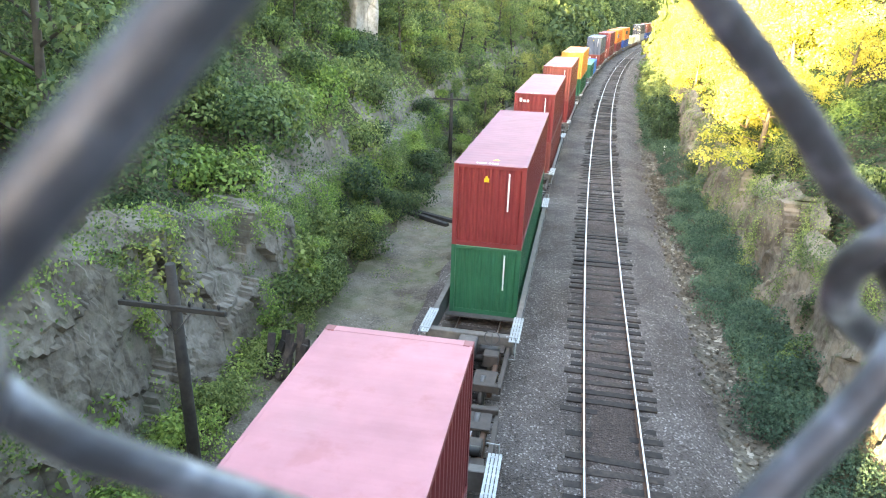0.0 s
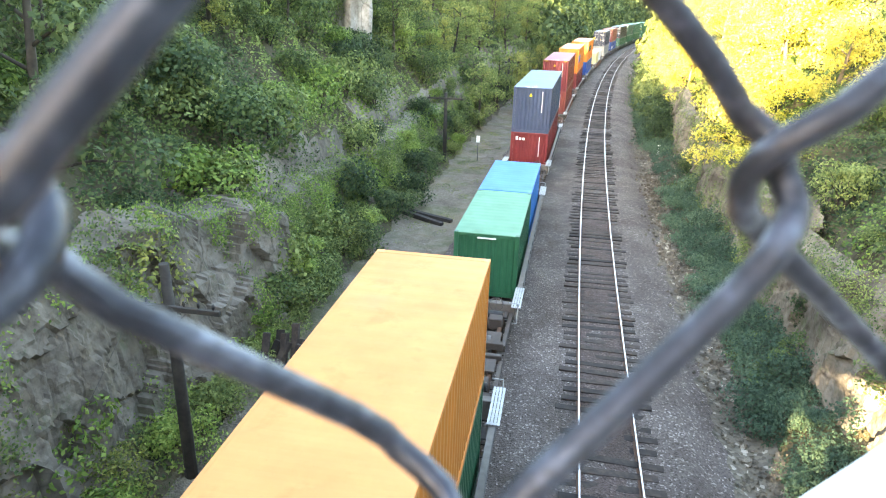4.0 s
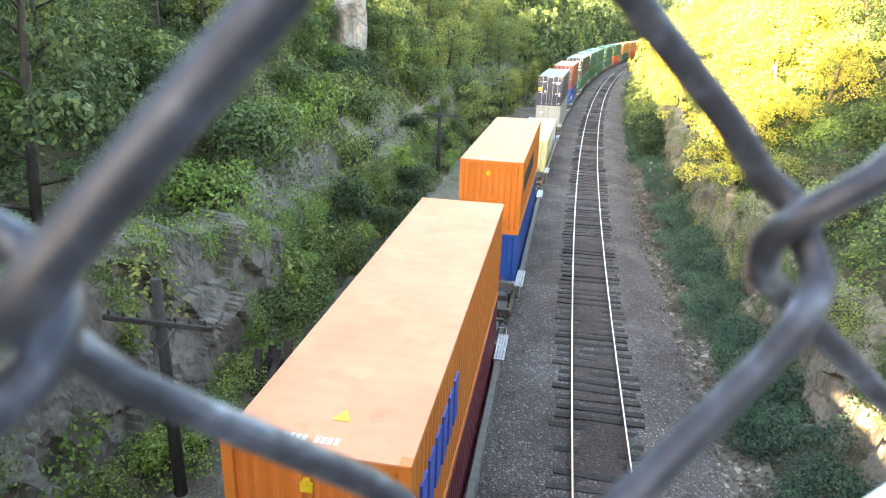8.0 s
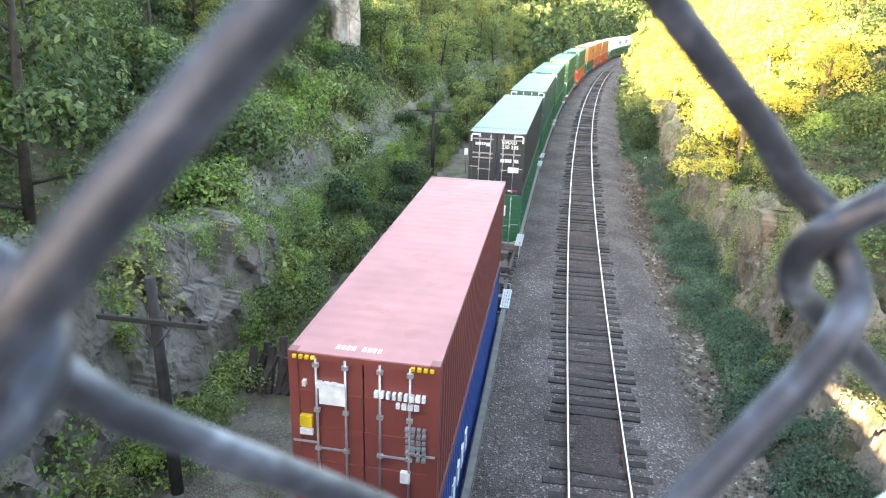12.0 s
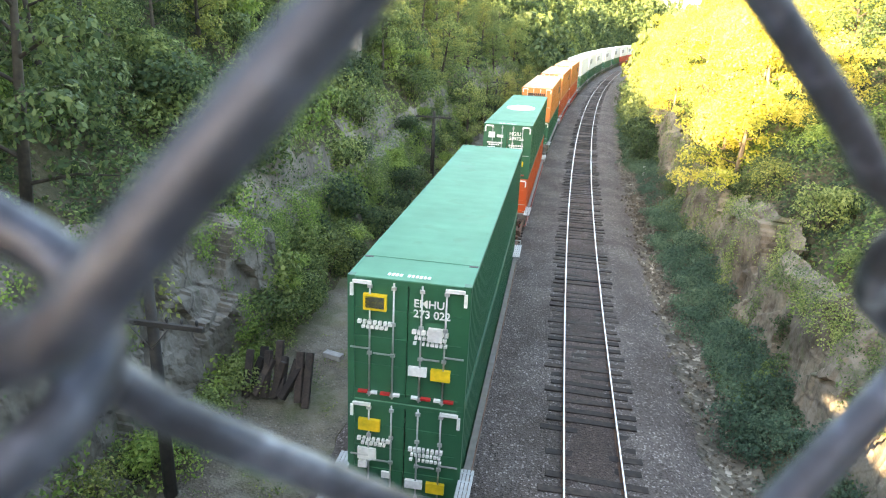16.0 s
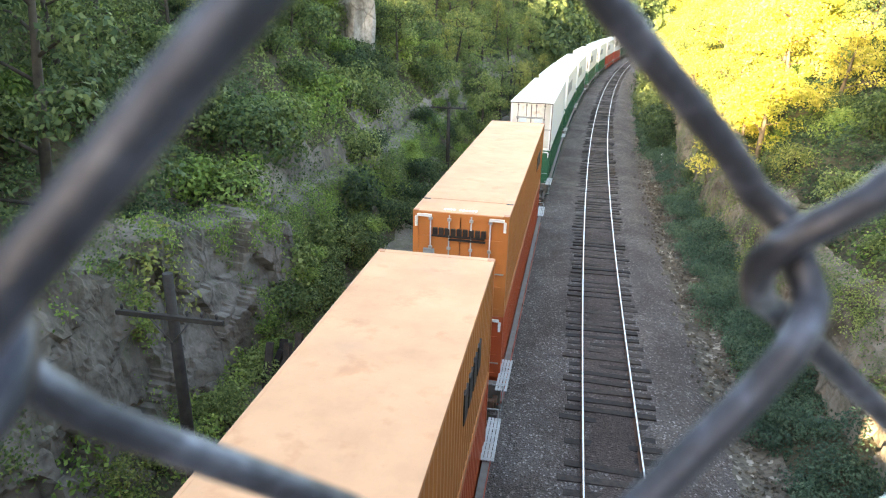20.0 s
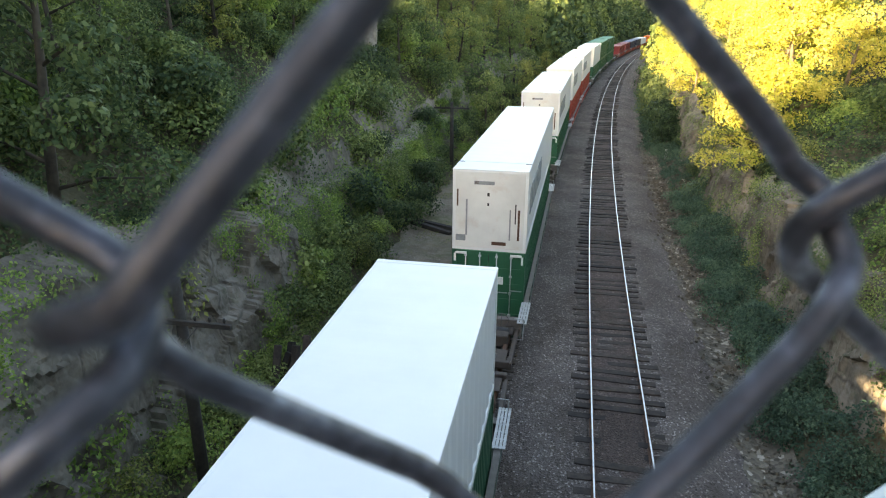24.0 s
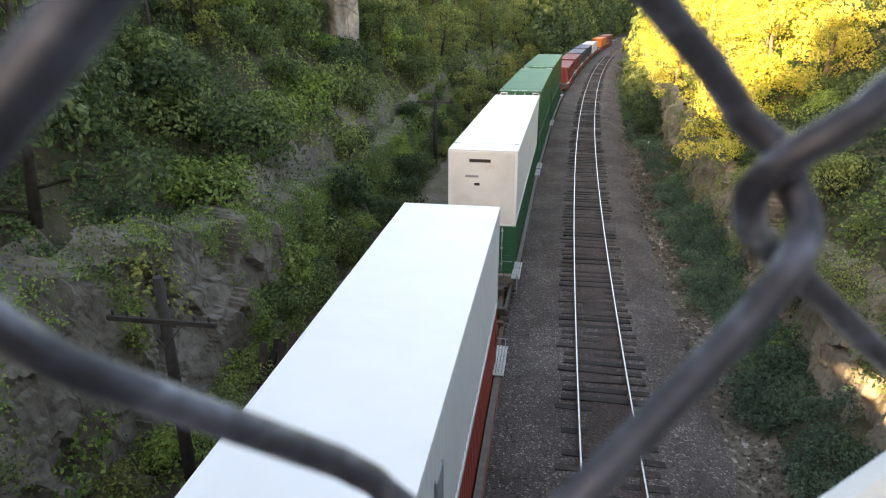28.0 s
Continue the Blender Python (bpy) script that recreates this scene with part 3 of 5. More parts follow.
REFLECT = [(k, 0.2, 0.22, 0.05, M_REDMARK) for k in (-0.95, -0.45, 0.45, 0.95)] + [(k, 0.2, 0.14, 0.05, M_WHITE) for k in (-0.7, -0.2, 0.2, 0.7)]
DOORPAPERS = [(-0.85, 1.5, 0.42, 0.3, M_WHITE), (-0.95, 1.2, 0.2, 0.16, M_WHITE), (-0.4, 1.0, 0.2, 0.16, M_WHITE), (0.25, 0.85, 0.4, 0.2, M_WHITE), (0.75, 0.82, 0.42, 0.26, M_YELLOW),
              ] + [q for k, (wide, tall) in enumerate(((0.8, 0.09), (0.7, 0.07), (0.75, 0.06))) for q in rows_of_print(0.5, 1.78 - 0.13 * k, wide, tall, M_WHITE, 8)
     ] + rows_of_print(-0.7, 1.88, 0.78, 0.08, M_WHITE, 7) + rows_of_print(-0.7, 1.77, 0.6, 0.06, M_WHITE, 6)
NAMEPLATE = [(-0.68 + 0.165 * k, 2.35, 0.125, 0.19, M_BLACK) for k in range(9)] + [(-0.05, 2.22, 1.45, 0.035, M_BLACK), (0.2, 2.14, 1.0, 0.05, M_BLACK)]
GRIME = [(-1.0, 0.45, 0.35, 0.22, M_GREYMARK), (0.35, 0.3, 0.5, 0.12, M_RUST), (1.02, 1.0, 0.07, 1.1, M_RUST), (-0.45, 2.46, 0.12, 0.1, M_RUST), (-1.12, 1.9, 0.05, 0.6, M_RUST), (-0.8, 1.2, 0.06, 1.3, M_GREYMARK), (0.72, 1.0, 0.05, 1.1, M_GREYMARK), (0.9, 1.4, 0.04, 0.7, M_BLACK), (-0.2, 2.45, 0.7, 0.12, M_GREYMARK), (-0.05, 2.05, 0.08, 0.12, M_BLACK), (-0.05, 1.7, 0.06, 0.1, M_BLACK)]
ORANGE_LETTERS = [(-4.4 + 0.62 * k, 1.75, 0.34, 0.75, M_BLACK) for k in range(9)]
BLUE_LETTERS = [(-5.2 + 0.55 * k, 1.6, 0.36, 0.9, M_BLUEMARK) for k in range(6)]
GREY_LETTERS = [(-6.6 + 0.85 * k, 1.55, 0.5, 0.95, M_GREYMARK) for k in range(7)]
LOW, HIGH = 0.27, 2.86

# each row: metres from the bridge at the start, and the boxes as (length, base, label, colour, keywords)
FORTY, LONGBOX, SHORT = 12.19, 16.15, 6.06
CONSIST = []


def travel(t):
    return SPEED * t + GAIN / 2 * max(0, t - 12) ** 2


def berth(u):
    """Metres from the bridge at the start for a car that an even speed would put at u."""
    t = min(27.5, max(0, (u - 20) / SPEED))
    return u + travel(t) - SPEED * t


def load(u, *boxes, car="steel", sway=0.0):
    CONSIST.append((berth(u), boxes, car, sway))


def box40(label, colour, z, **k):
    k.setdefault("tall", 2.9 if z > 1 else 2.59)
    return FORTY, z, label, colour, k


def box53(label, colour, z, **k):
    k.setdefault("tall", 2.9 if z > 1 else 2.59)
    k.setdefault("wide", 2.6)
    return LONGBOX, z, label, colour, k


def down(marks, by=0.31):
    return [(x, z - by, w, h, m) for x, z, w, h, m in marks]


RED_SHEET = "faded red corrugated shipping container stacked on another"
# roof colours are set paler than the walls, with sky glare put in
load(-3.06, box40("red container with a pink roof toned for sky glare", RED, HIGH, roof=(0.42, 0.19, 0.205), marks=ROOF_EDGE), box40("dark red container in a well car", MAROON, LOW), sway=0.2)
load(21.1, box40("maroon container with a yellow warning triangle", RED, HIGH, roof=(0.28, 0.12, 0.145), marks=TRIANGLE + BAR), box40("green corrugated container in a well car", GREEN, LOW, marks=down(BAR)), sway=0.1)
load(40.4, box40("red container with white logo bars on its end", RED, HIGH, roof=(0.36, 0.15, 0.17), marks=[(-0.82, 2.5, 0.16, 0.22, M_WHITE), (-0.6, 2.44, 0.14, 0.14, M_WHITE), (-0.4, 2.44, 0.14, 0.14, M_WHITE), (0.4, 0.3, 0.14, 0.16, M_YELLOW)] + BAR),
     box40("rust-orange container in a well car", RUSTRED, LOW))
load(59.9, box40("brick-red container with a white stripe on its end", RUSTRED, HIGH, roof=(0.36, 0.15, 0.165), marks=BAR + [(0.02, 0.5, 0.12, 0.14, M_YELLOW), (0.5, 0.5, 0.12, 0.14, M_YELLOW)]), box40("red container in a well car", RED, LOW, marks=down(BAR)), sway=0.05)
load(79.3, box40("amber orange corrugated container stacked high", (0.72, 0.26, 0.05), HIGH, blend=0.2), box40("green container in a well car", GREEN, LOW), sway=0.12)
load(101.5, (SHORT, LOW, "short green container in a well car", GREEN, dict(tall=2.5, marks=down(ROOF_EDGE, 0.5))),
     (SHORT, LOW, "short bright blue container in a well car", SKY, dict(tall=2.5, blend=0.12)), car="steel", sway=0.1)
load(121.9, box40("slate blue corrugated container with a yellow triangle", SLATE, HIGH, roof=(0.13, 0.2, 0.34), marks=TRIANGLE + BAR),
     box40("red container with white logo bars in a well car", RED, LOW, marks=down([(-0.82, 2.5, 0.16, 0.24, M_WHITE), (-0.6, 2.46, 0.16, 0.16, M_WHITE), (-0.38, 2.46, 0.16, 0.16, M_WHITE)] + BAR) + [(0.45, 0.22, 0.3, 0.14, M_YELLOW)]))
load(144.8, box40("maroon container with a yellow triangle and hazard edge", MAROON, HIGH, roof=(0.26, 0.105, 0.13), marks=TRIANGLE + BAR + TIGER), box40("rust-orange container in a brown well car", RUSTRED, LOW, marks=down(BAR)), car="brown")
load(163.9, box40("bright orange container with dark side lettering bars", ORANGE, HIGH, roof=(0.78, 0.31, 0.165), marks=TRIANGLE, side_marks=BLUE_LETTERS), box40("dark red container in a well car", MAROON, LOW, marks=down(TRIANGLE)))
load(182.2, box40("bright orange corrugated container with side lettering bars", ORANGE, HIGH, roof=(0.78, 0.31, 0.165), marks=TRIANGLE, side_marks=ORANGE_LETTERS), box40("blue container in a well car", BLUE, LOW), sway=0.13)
load(204.9, (SHORT, LOW, "short cream container with rust stains", CREAM, dict(tall=2.5, roof=(0.62, 0.5, 0.25), stain=0.9)), (SHORT, LOW, "short white container with a stained roof", (0.75, 0.78, 0.76), dict(tall=2.5, roof=(0.66, 0.66, 0.6), stain=0.7)), car="brown", sway=0.15)
load(226.0, box40("navy container with double doors and placards", NAVY, HIGH, end="doors", roof=(0.2, 0.26, 0.36), marks=CODE + HAZARD + TIGER + ROOF_EDGE), box40("grey container with double doors in a well car", GREY, LOW, end="doors", marks=[(-0.7, 1.9, 0.3, 0.2, M_WHITE)]))
load(245.0, box40("brown-red container with double doors and lock rods", RUSTRED, HIGH, end="doors", blend=0.4, marks=CODE + [(-0.5, 2.2, 0.42, 0.36, M_WHITE), (-0.95, 1.65, 0.2, 0.2, M_YELLOW), (-0.95, 1.45, 0.22, 0.1, M_WHITE), (0.7, 0.8, 0.16, 0.2, M_WHITE)] + TIGER),
     box40("blue container with doors in a well car", BLUE, LOW, end="doors", side_marks=[(-5 + 0.6 * k, 1.3, 0.3, 0.5, M_WHITE) for k in range(6)]))
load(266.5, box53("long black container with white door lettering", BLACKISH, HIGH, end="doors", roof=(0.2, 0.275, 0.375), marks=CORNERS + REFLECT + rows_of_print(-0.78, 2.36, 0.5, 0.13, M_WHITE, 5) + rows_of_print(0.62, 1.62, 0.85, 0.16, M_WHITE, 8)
                  + [(-0.42, 2.33, 0.16, 0.16, M_WHITE), (0.82, 1.2, 0.5, 0.24, M_WHITE)] + [(x, z, 0.95, 0.05, M_CONCRETE) for x in (-0.65, 0.65) for z in (2.58, 1.92)] + [(-0.65, 1.7, 0.95, 0.05, M_CONCRETE)],
                  words=[(0.22, 2.4, 0.24, "UMXU", M_WHITE), (0.22, 2.18, 0.24, "230 245", M_WHITE)]),
     box53("long green container with doors in a well car", GREEN, LOW, end="doors", marks=[(-0.3, 1.95, 0.5, 0.28, M_YELLOW), (0.55, 1.8, 0.07, 0.5, M_WHITE), (-1.1, 1.8, 0.12, 0.3, M_CONCRETE)]), car="green")
load(285.6, box53("long dark green container with white door markings", (0.03, 0.09, 0.07), HIGH, end="doors", roof=(0.18, 0.31, 0.34), marks=CORNERS + DOORPAPERS), box53("long green container in a well car", GREEN, LOW, end="doors"), car="green")
load(303.8, box53("long green container with a white patch on its roof", TEAL, HIGH, end="doors", roof=(0.1, 0.28, 0.2), marks=CORNERS + DOORPAPERS), box53("long green container in a well car", GREEN, LOW, end="doors"), car="green")
load(327.4, box53("long green container with door placards", GREEN, HIGH, end="doors", roof=(0.085, 0.26, 0.165), marks=CORNERS + REFLECT + DOORPAPERS[3:] + [(-0.7, 2.35, 0.5, 0.36, M_YELLOW), (-0.7, 2.35, 0.4, 0.26, M_GREENCAR), (0.6, 1.75, 0.3, 0.3, M_WHITE)],
                  words=[(0.12, 2.35, 0.24, "EMHU", M_WHITE), (0.12, 2.12, 0.24, "273 022", M_WHITE)]),
     box53("long green container with doors in a well car", GREEN, LOW, end="doors", marks=down(DOORPAPERS) + [(-0.8, 1.95, 0.5, 0.28, M_YELLOW)] + down(CORNERS)), car="brown")
load(350.2, box53("long green container with white door numbers", GREEN, HIGH, end="doors", roof=(0.085, 0.26, 0.165), marks=CORNERS + REFLECT + DOORPAPERS + [(-0.85, 2.3, 0.34, 0.3, M_WHITE), (-0.4, 2.25, 0.34, 0.14, M_WHITE)],
                  words=[(0.1, 2.33, 0.26, "HGIU", M_WHITE), (0.1, 2.08, 0.26, "509726", M_WHITE)]),
     box53("long orange-red container with doors in a well car", (0.62, 0.10, 0.025), LOW, end="doors", marks=down(NAMEPLATE, 0.3) + down(CORNERS)), car="red")
ORANGE53 = "long orange container with black name bars on its doors"
for u, low, c in ((373.0, GREEN, "green"), (391.8, (0.5, 0.09, 0.03), "red"), (410.5, (0.5, 0.09, 0.03), "red")):
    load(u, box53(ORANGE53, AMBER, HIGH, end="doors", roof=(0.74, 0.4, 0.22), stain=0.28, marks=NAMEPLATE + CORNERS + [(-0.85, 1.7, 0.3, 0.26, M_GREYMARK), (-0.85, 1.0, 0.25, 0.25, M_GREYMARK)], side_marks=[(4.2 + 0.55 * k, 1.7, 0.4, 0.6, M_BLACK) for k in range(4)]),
         box53("long container in a well car under an orange one", low, LOW, end="doors", marks=down(CORNERS)), car=c)
load(433.8, box53("long white container with stained double doors", WHITE, HIGH, end="doors", blend=0.0, marks=[(-0.1, 1.95, 1.6, 0.1, M_GREYMARK), (0.7, 0.75, 0.3, 0.2, M_GREYMARK), (-0.75, 0.5, 0.3, 0.3, M_GREYMARK)] + [(0.0, 2.83, 2.5, 0.05, M_STEEL), (-1.27, 1.45, 0.05, 2.8, M_STEEL), (1.27, 1.45, 0.05, 2.8, M_STEEL), (0.0, 1.45, 0.05, 2.6, M_STEEL), (0.55, 0.7, 0.22, 0.3, M_WHITE), (-0.5, 1.75, 0.5, 0.35, M_BRACE), (0.45, 1.8, 0.5, 0.3, M_BRACE)]),
     box53("long green container with doors in a well car", GREEN, LOW, end="doors", marks=down(CORNERS) + [(0.35, 1.2, 0.3, 0.3, M_WHITE)]), car="green")
for u in (452.6, 470.4, 494.2, 516.5):
    load(u, box53("long white container with a rust-streaked smooth end", WHITE, HIGH, end="smooth", blend=0.0, marks=GRIME, side_marks=GREY_LETTERS),
         box53("long green container with doors in a well car", GREEN, LOW, end="doors", marks=down(CORNERS) + [(0.4, 1.5, 0.3, 0.26, M_WHITE), (-0.6, 1.7, 0.6, 0.2, M_GREYMARK)]), car="green")
load(535.3, box53("long white container with grey logo bars on its end", WHITE, HIGH, end="smooth", blend=0.0, marks=[(-0.3 + 0.17 * k, 2.45, 0.13, 0.16, M_BLACK) for k in range(6)] + GRIME[:2], side_marks=GREY_LETTERS), box53("long red container in a well car", (0.4, 0.06, 0.04), LOW), car="red")
load(553.3, box53("long white container with blue-grey logo bars on its doors", WHITE, HIGH, end="doors", blend=0.0, marks=[(-0.75 + 0.32 * k, 2.35, 0.24, 0.3, M_GREYMARK) for k in range(5)], side_marks=GREY_LETTERS), box53("long red container in a well car", (0.4, 0.06, 0.04), LOW), car="red")
load(576.0, box53("long white container with a small dark name", WHITE, HIGH, end="smooth", blend=0.0, marks=[(-0.1, 2.5, 0.8, 0.12, M_BLACK), (-0.4, 1.9, 0.5, 0.08, M_GREYMARK), (-0.2, 1.6, 0.2, 0.1, M_BLACK)] + GRIME[:2]), box53("long green container in a well car", GREEN, LOW, end="doors"), car="green")
for u in (594.0, 611.4):
    load(u, box53("long green container with a roof toned for sky glare", GREEN, HIGH, end="doors", blend=0.2, marks=CORNERS), box53("long green container in a well car", GREEN, LOW), car="green")
for u, colour, what in ((645.5, RED, "red"), (661.0, MAROON, "maroon"), (675.5, NAVY, "navy"), (690.0, NAVY, "navy"), (704.5, WHITE, "white"), (729.0, ORANGE, "orange"), (746.0, RUSTRED, "rust-red")):
    load(u, box40(what + " container riding alone in a well car", colour, LOW, blend=0.3), car="red")

CAR_PAINT = {"steel": M_STEEL, "brown": M_BROWNCAR, "red": M_REDCAR, "green": M_GREENCAR}
CARS = {}


def bogie(y, parent):
    b = new("bogie")
    b.parent = parent
    b.matrix_basis = pose(0, y, 0)
    for sx in (-1, 1):
        bm = bmesh.new()
        x0, x1 = sorted((sx * 0.92, sx * 1.06))
        box(bm, x0, x1, -1.25, 1.25, 0.5, 0.68, 0.03)
        for yy in (-0.9, 0.9):
            box(bm, x0, x1, yy - 0.2, yy + 0.2, 0.3, 0.55, 0.03)
        box(bm, x0, x1, -0.35, 0.35, 0.25, 0.5, 0.03)
        part("side_frame", bm, M_RUST, b)
    for yy in (-0.9, 0.9):
        bm = bmesh.new()
        tube(bm, [(-0.85, yy, 0.42), (0.85, yy, 0.42)], 0.08, 8)
        for sx in (-1, 1):
            tube(bm, [(sx * 0.70, yy, 0.42), (sx * 0.83, yy, 0.42)], [0.42, 0.42], 18)
        part("wheelset", bm, M_STEEL, b)


def well_car(length, kind, front, rear):
    """An open well between two side sills; front and rear: how far the car reaches past its load."""
    mat = CAR_PAINT[kind]
    rough = M_RUST if kind in ("brown", "red") else M_GEAR
    root = tagged(new("well_car"), {"steel": "dark grey steel", "brown": "rusty brown", "red": "rust-red painted", "green": "dark green painted"}[kind] + " well car carrying shipping containers",
                  "railway car", "well cars of the train")
    a, b = (length / 2 + 0.3 + max(0, k - 3.0) for k in (front, rear))
    for sx in (-1, 1):
        bm = bmesh.new()
        box(bm, *sorted((sx * 1.335, sx * 1.365)), -a, b, 0.32, 1.0)
        box(bm, *sorted((sx * 1.365, sx * 1.45)), -a, b, 0.30, 0.36)
        for k in range(int((a + b) / 1.2)):
            y = -a + 0.6 + k * 1.2
            box(bm, *sorted((sx * 1.366, sx * 1.44)), y - 0.02, y + 0.02, 0.365, 0.995)
        part("side_sill", bm, mat, root)
        slab("sill_cap", root, M_DUSTY, *sorted((sx * 1.325, sx * 1.49)), -a, b, 1.002, 1.05, "dusty top flange of the sill")
    for k in range(int((a + b) / 2.2) + 1):
        y = -a + 0.3 + k * (a + b - 0.6) / int((a + b) / 2.2)
        slab("floor_beam", root, mat, -1.33, 1.33, y - 0.25, y + 0.25, 0.2, 0.26)
    for sy, h, reach in ((-1, a, min(front, 3.0)), (1, b, min(rear, 3.0))):
        def along(p, q):
            return sorted((sy * (h + p), sy * (h + q)))
        slab("end_beam", root, M_DUSTY, -1.4, 1.4, *along(0.0, 0.26), 0.45, 1.03, "dusty cross beam", 0.02)
        slab("centre_sill", root, mat, -0.3, 0.3, *along(0.26, reach - 0.14), 0.5, 0.96, bevel=0.02)
        slab("cover_plate", root, M_DUSTY, -0.25, 0.25, *along(0.28, reach - 0.3), 0.964, 0.985)
        for sx in (-1, 1):
            slab("buffer_beam", root, rough, *sorted((sx * 0.34, sx * 1.28)), *along(reach - 0.34, reach - 0.16), 0.62, 0.86, bevel=0.02)
            slab("end_sill", root, rough, *sorted((sx * 1.2, sx * 1.32)), *along(0.26, reach - 0.34), 0.5, 0.72)
            if reach > 1.6:
                slab("deck_plate", root, rough, *sorted((sx * 0.42, sx * 1.16)), *along(0.3, 0.78), 0.72, 0.78)
                slab("deck_plate", root, rough, *sorted((sx * 0.5, sx * 1.14)), *along(reach - 1.1, reach - 0.38), 0.72, 0.78)
                slab("equipment_box", root, rough, *sorted((sx * 0.6, sx * 1.06)), *along(0.95, 1.35), 0.55, 0.95, bevel=0.03)
        bm = bmesh.new()
        tube(bm, [(0, sy * (h + reach - 0.2), 0.78), (0, sy * (h + reach + 0.08), 0.78)], 0.09, 8)
        box(bm, -0.13, 0.13, *along(reach - 0.04, reach + 0.14), 0.66, 0.92, 0.03)
        part("coupler", bm, M_RUST, root)
        if reach > 1.2:
            bm = bmesh.new()
            tube(bm, [(0.42, sy * (h + 0.88), 0.9), (1.05, sy * (h + 0.88), 0.9)], 0.12, 10)
            part("brake_cylinder", bm, M_BLACK, root)
        for sx in (-1, 1):
            bm = bmesh.new()
            y0, y1 = along(-1.1, min(0.62, reach - 0.1))
            for k in range(4):
                x = sx * (1.3 + 0.085 * k)
                box(bm, x - 0.032, x + 0.032, y0, y1, 1.08, 1.105)
            for k in range(6):
                y = y0 + 0.1 + k * (y1 - y0 - 0.2) / 5
                box(bm, *sorted((sx * 1.27, sx * 1.59)), y - 0.03, y + 0.03, 1.052, 1.08)
            part("walkway", bm, M_GALV, root, "galvanised walkway grating")
            bm = bmesh.new()
            e = sy * (h + min(0.7, reach - 0.2))
            tube(bm, [(sx * 1.2, e, 0.55), (sx * 1.5, e, 0.55), (sx * 1.5, e, 1.3), (sx * 1.2, e, 1.3)], 0.02, 5)
            part("grab_iron", bm, M_GALV, root)
        bogie(sy * (h + min(1.5, reach * 0.5)), root)
    if kind != "red" and front > 1.6:
        bm = bmesh.new()
        ring = [(0.75 + 0.24 * math.cos(q), -a - 0.5, 1.1 + 0.24 * math.sin(q)) for q in (2 * math.pi * k / 14 for k in range(15))]
        tube(bm, ring, 0.018, 5)
        tube(bm, [(0.75, -a - 0.5, 0.74), (0.75, -a - 0.5, 1.34)], 0.015, 5)
        part("brake_wheel", bm, M_STEEL, root)
    return root


def seat(mid, length, z, sway=0.0):
    """Pose of something whose ends follow the curve of the train's track."""
    a, b = track(mid - length / 2, TRAIN_SIDE + sway), track(mid + length / 2, TRAIN_SIDE + sway)
    turn = math.degrees(math.atan2(-(b[0] - a[0]), b[1] - a[1]))
    return pose((a[0] + b[0]) / 2, (a[1] + b[1]) / 2, z, 0, 0, turn)


def extent(boxes):
    return 2 * SHORT + 0.08 if boxes[0][0] == SHORT else boxes[0][0]


def reach_of(space):
    """Half the space between two wells, less the coupler's play."""
    return min(5.4, max(0.6, math.floor((space / 2 - 0.36) * 5) / 5))


MOVING = []
for i, (u, boxes, kind, sway) in enumerate(CONSIST):
    short = boxes[0][0] == SHORT
    whole = extent(boxes)
    ahead = u - CONSIST[i - 1][0] - extent(CONSIST[i - 1][1]) if i else 7.0
    behind = CONSIST[i + 1][0] - u - whole if i + 1 < len(CONSIST) else 7.0
    key = (round(whole, 2), kind, reach_of(ahead), reach_of(behind))
    if key not in CARS:
        CARS[key] = well_car(*key)
        car = CARS[key]
    else:
        car = copy_thing(CARS[key], Matrix())
    MOVING.append((car, u + whole / 2, whole, 0.0, sway))
    at = u
    for length, z, label, colour, k in boxes:
        c = container(label, colour, length, z, **k)
        MOVING.append((c, (at if short else u) + length / 2, length, z, sway))
        at += length + 0.08
# white octagonal patches on two roofs
for u, y in ((303.8, 0.3), (350.2, -0.2)):
    hit = [c for c, m, ln, z, _ in MOVING if abs(m - berth(u) - LONGBOX / 2) < 0.01 and z == HIGH][0]
    bm = bmesh.new()
    vs = [bm.verts.new((0.95 * math.cos(a), y + 1.5 * math.sin(a), 2.893)) for a in (math.pi / 8 + math.pi / 4 * k for k in range(8))]
    bm.faces.new(vs)
    bmesh.ops.extrude_face_region(bm, geom=bm.faces[:])
    for v in bm.verts:
        v.co.z = 2.900 if v in vs else 2.905
    part("roof_patch", bm, M_WHITE, hit, "white octagonal roof patch")
for c, m, ln, z, sway in MOVING:
    c.matrix_basis = seat(m, ln, z, sway)

# ---- the bridge and its fence ----
LEAN, SKEW, CANT = -1.92, 28.89, -0.84
FENCE = Matrix.Translation((-1.96324, 0.03949, 10.75621)) @ pose(0, 0, 0, 0, 0, SKEW) @ pose(0, 0, 0, LEAN, 0, 0) @ pose(0, 0, 0, 0, -CANT, 0)
HALF_W, HALF_H, WIRE, DEPTH = 0.03003, 0.03126, 0.00131, 0.00561
deck_at = Matrix.Translation((-1.965, 0.05, 9.2)) @ pose(0, 0, 0, 0, 0, SKEW)
bm = bmesh.new()
box(bm, -16, 13, -7.5, 0.12, -0.85, 0.0)
deck = part("bridge_deck", bm, M_DECK)
deck.matrix_basis = deck_at
tagged(deck, "concrete deck of the road bridge over the tracks", "bridge", kind="structure")
for k, x in enumerate((-15.0, 11.5)):
    bm = bmesh.new()
    box(bm, x - 0.9, x + 0.9, -7.5, 0.1, -11.0, -0.854)
    p = part("bridge_abutment", bm, M_CONCRETE)
    p.matrix_basis = deck_at
    tagged(p, "concrete abutment carrying the bridge deck", "bridge", kind="structure")
fence = tagged(new("chain_link_fence"), "galvanised chain-link fence on the bridge edge", "fence")
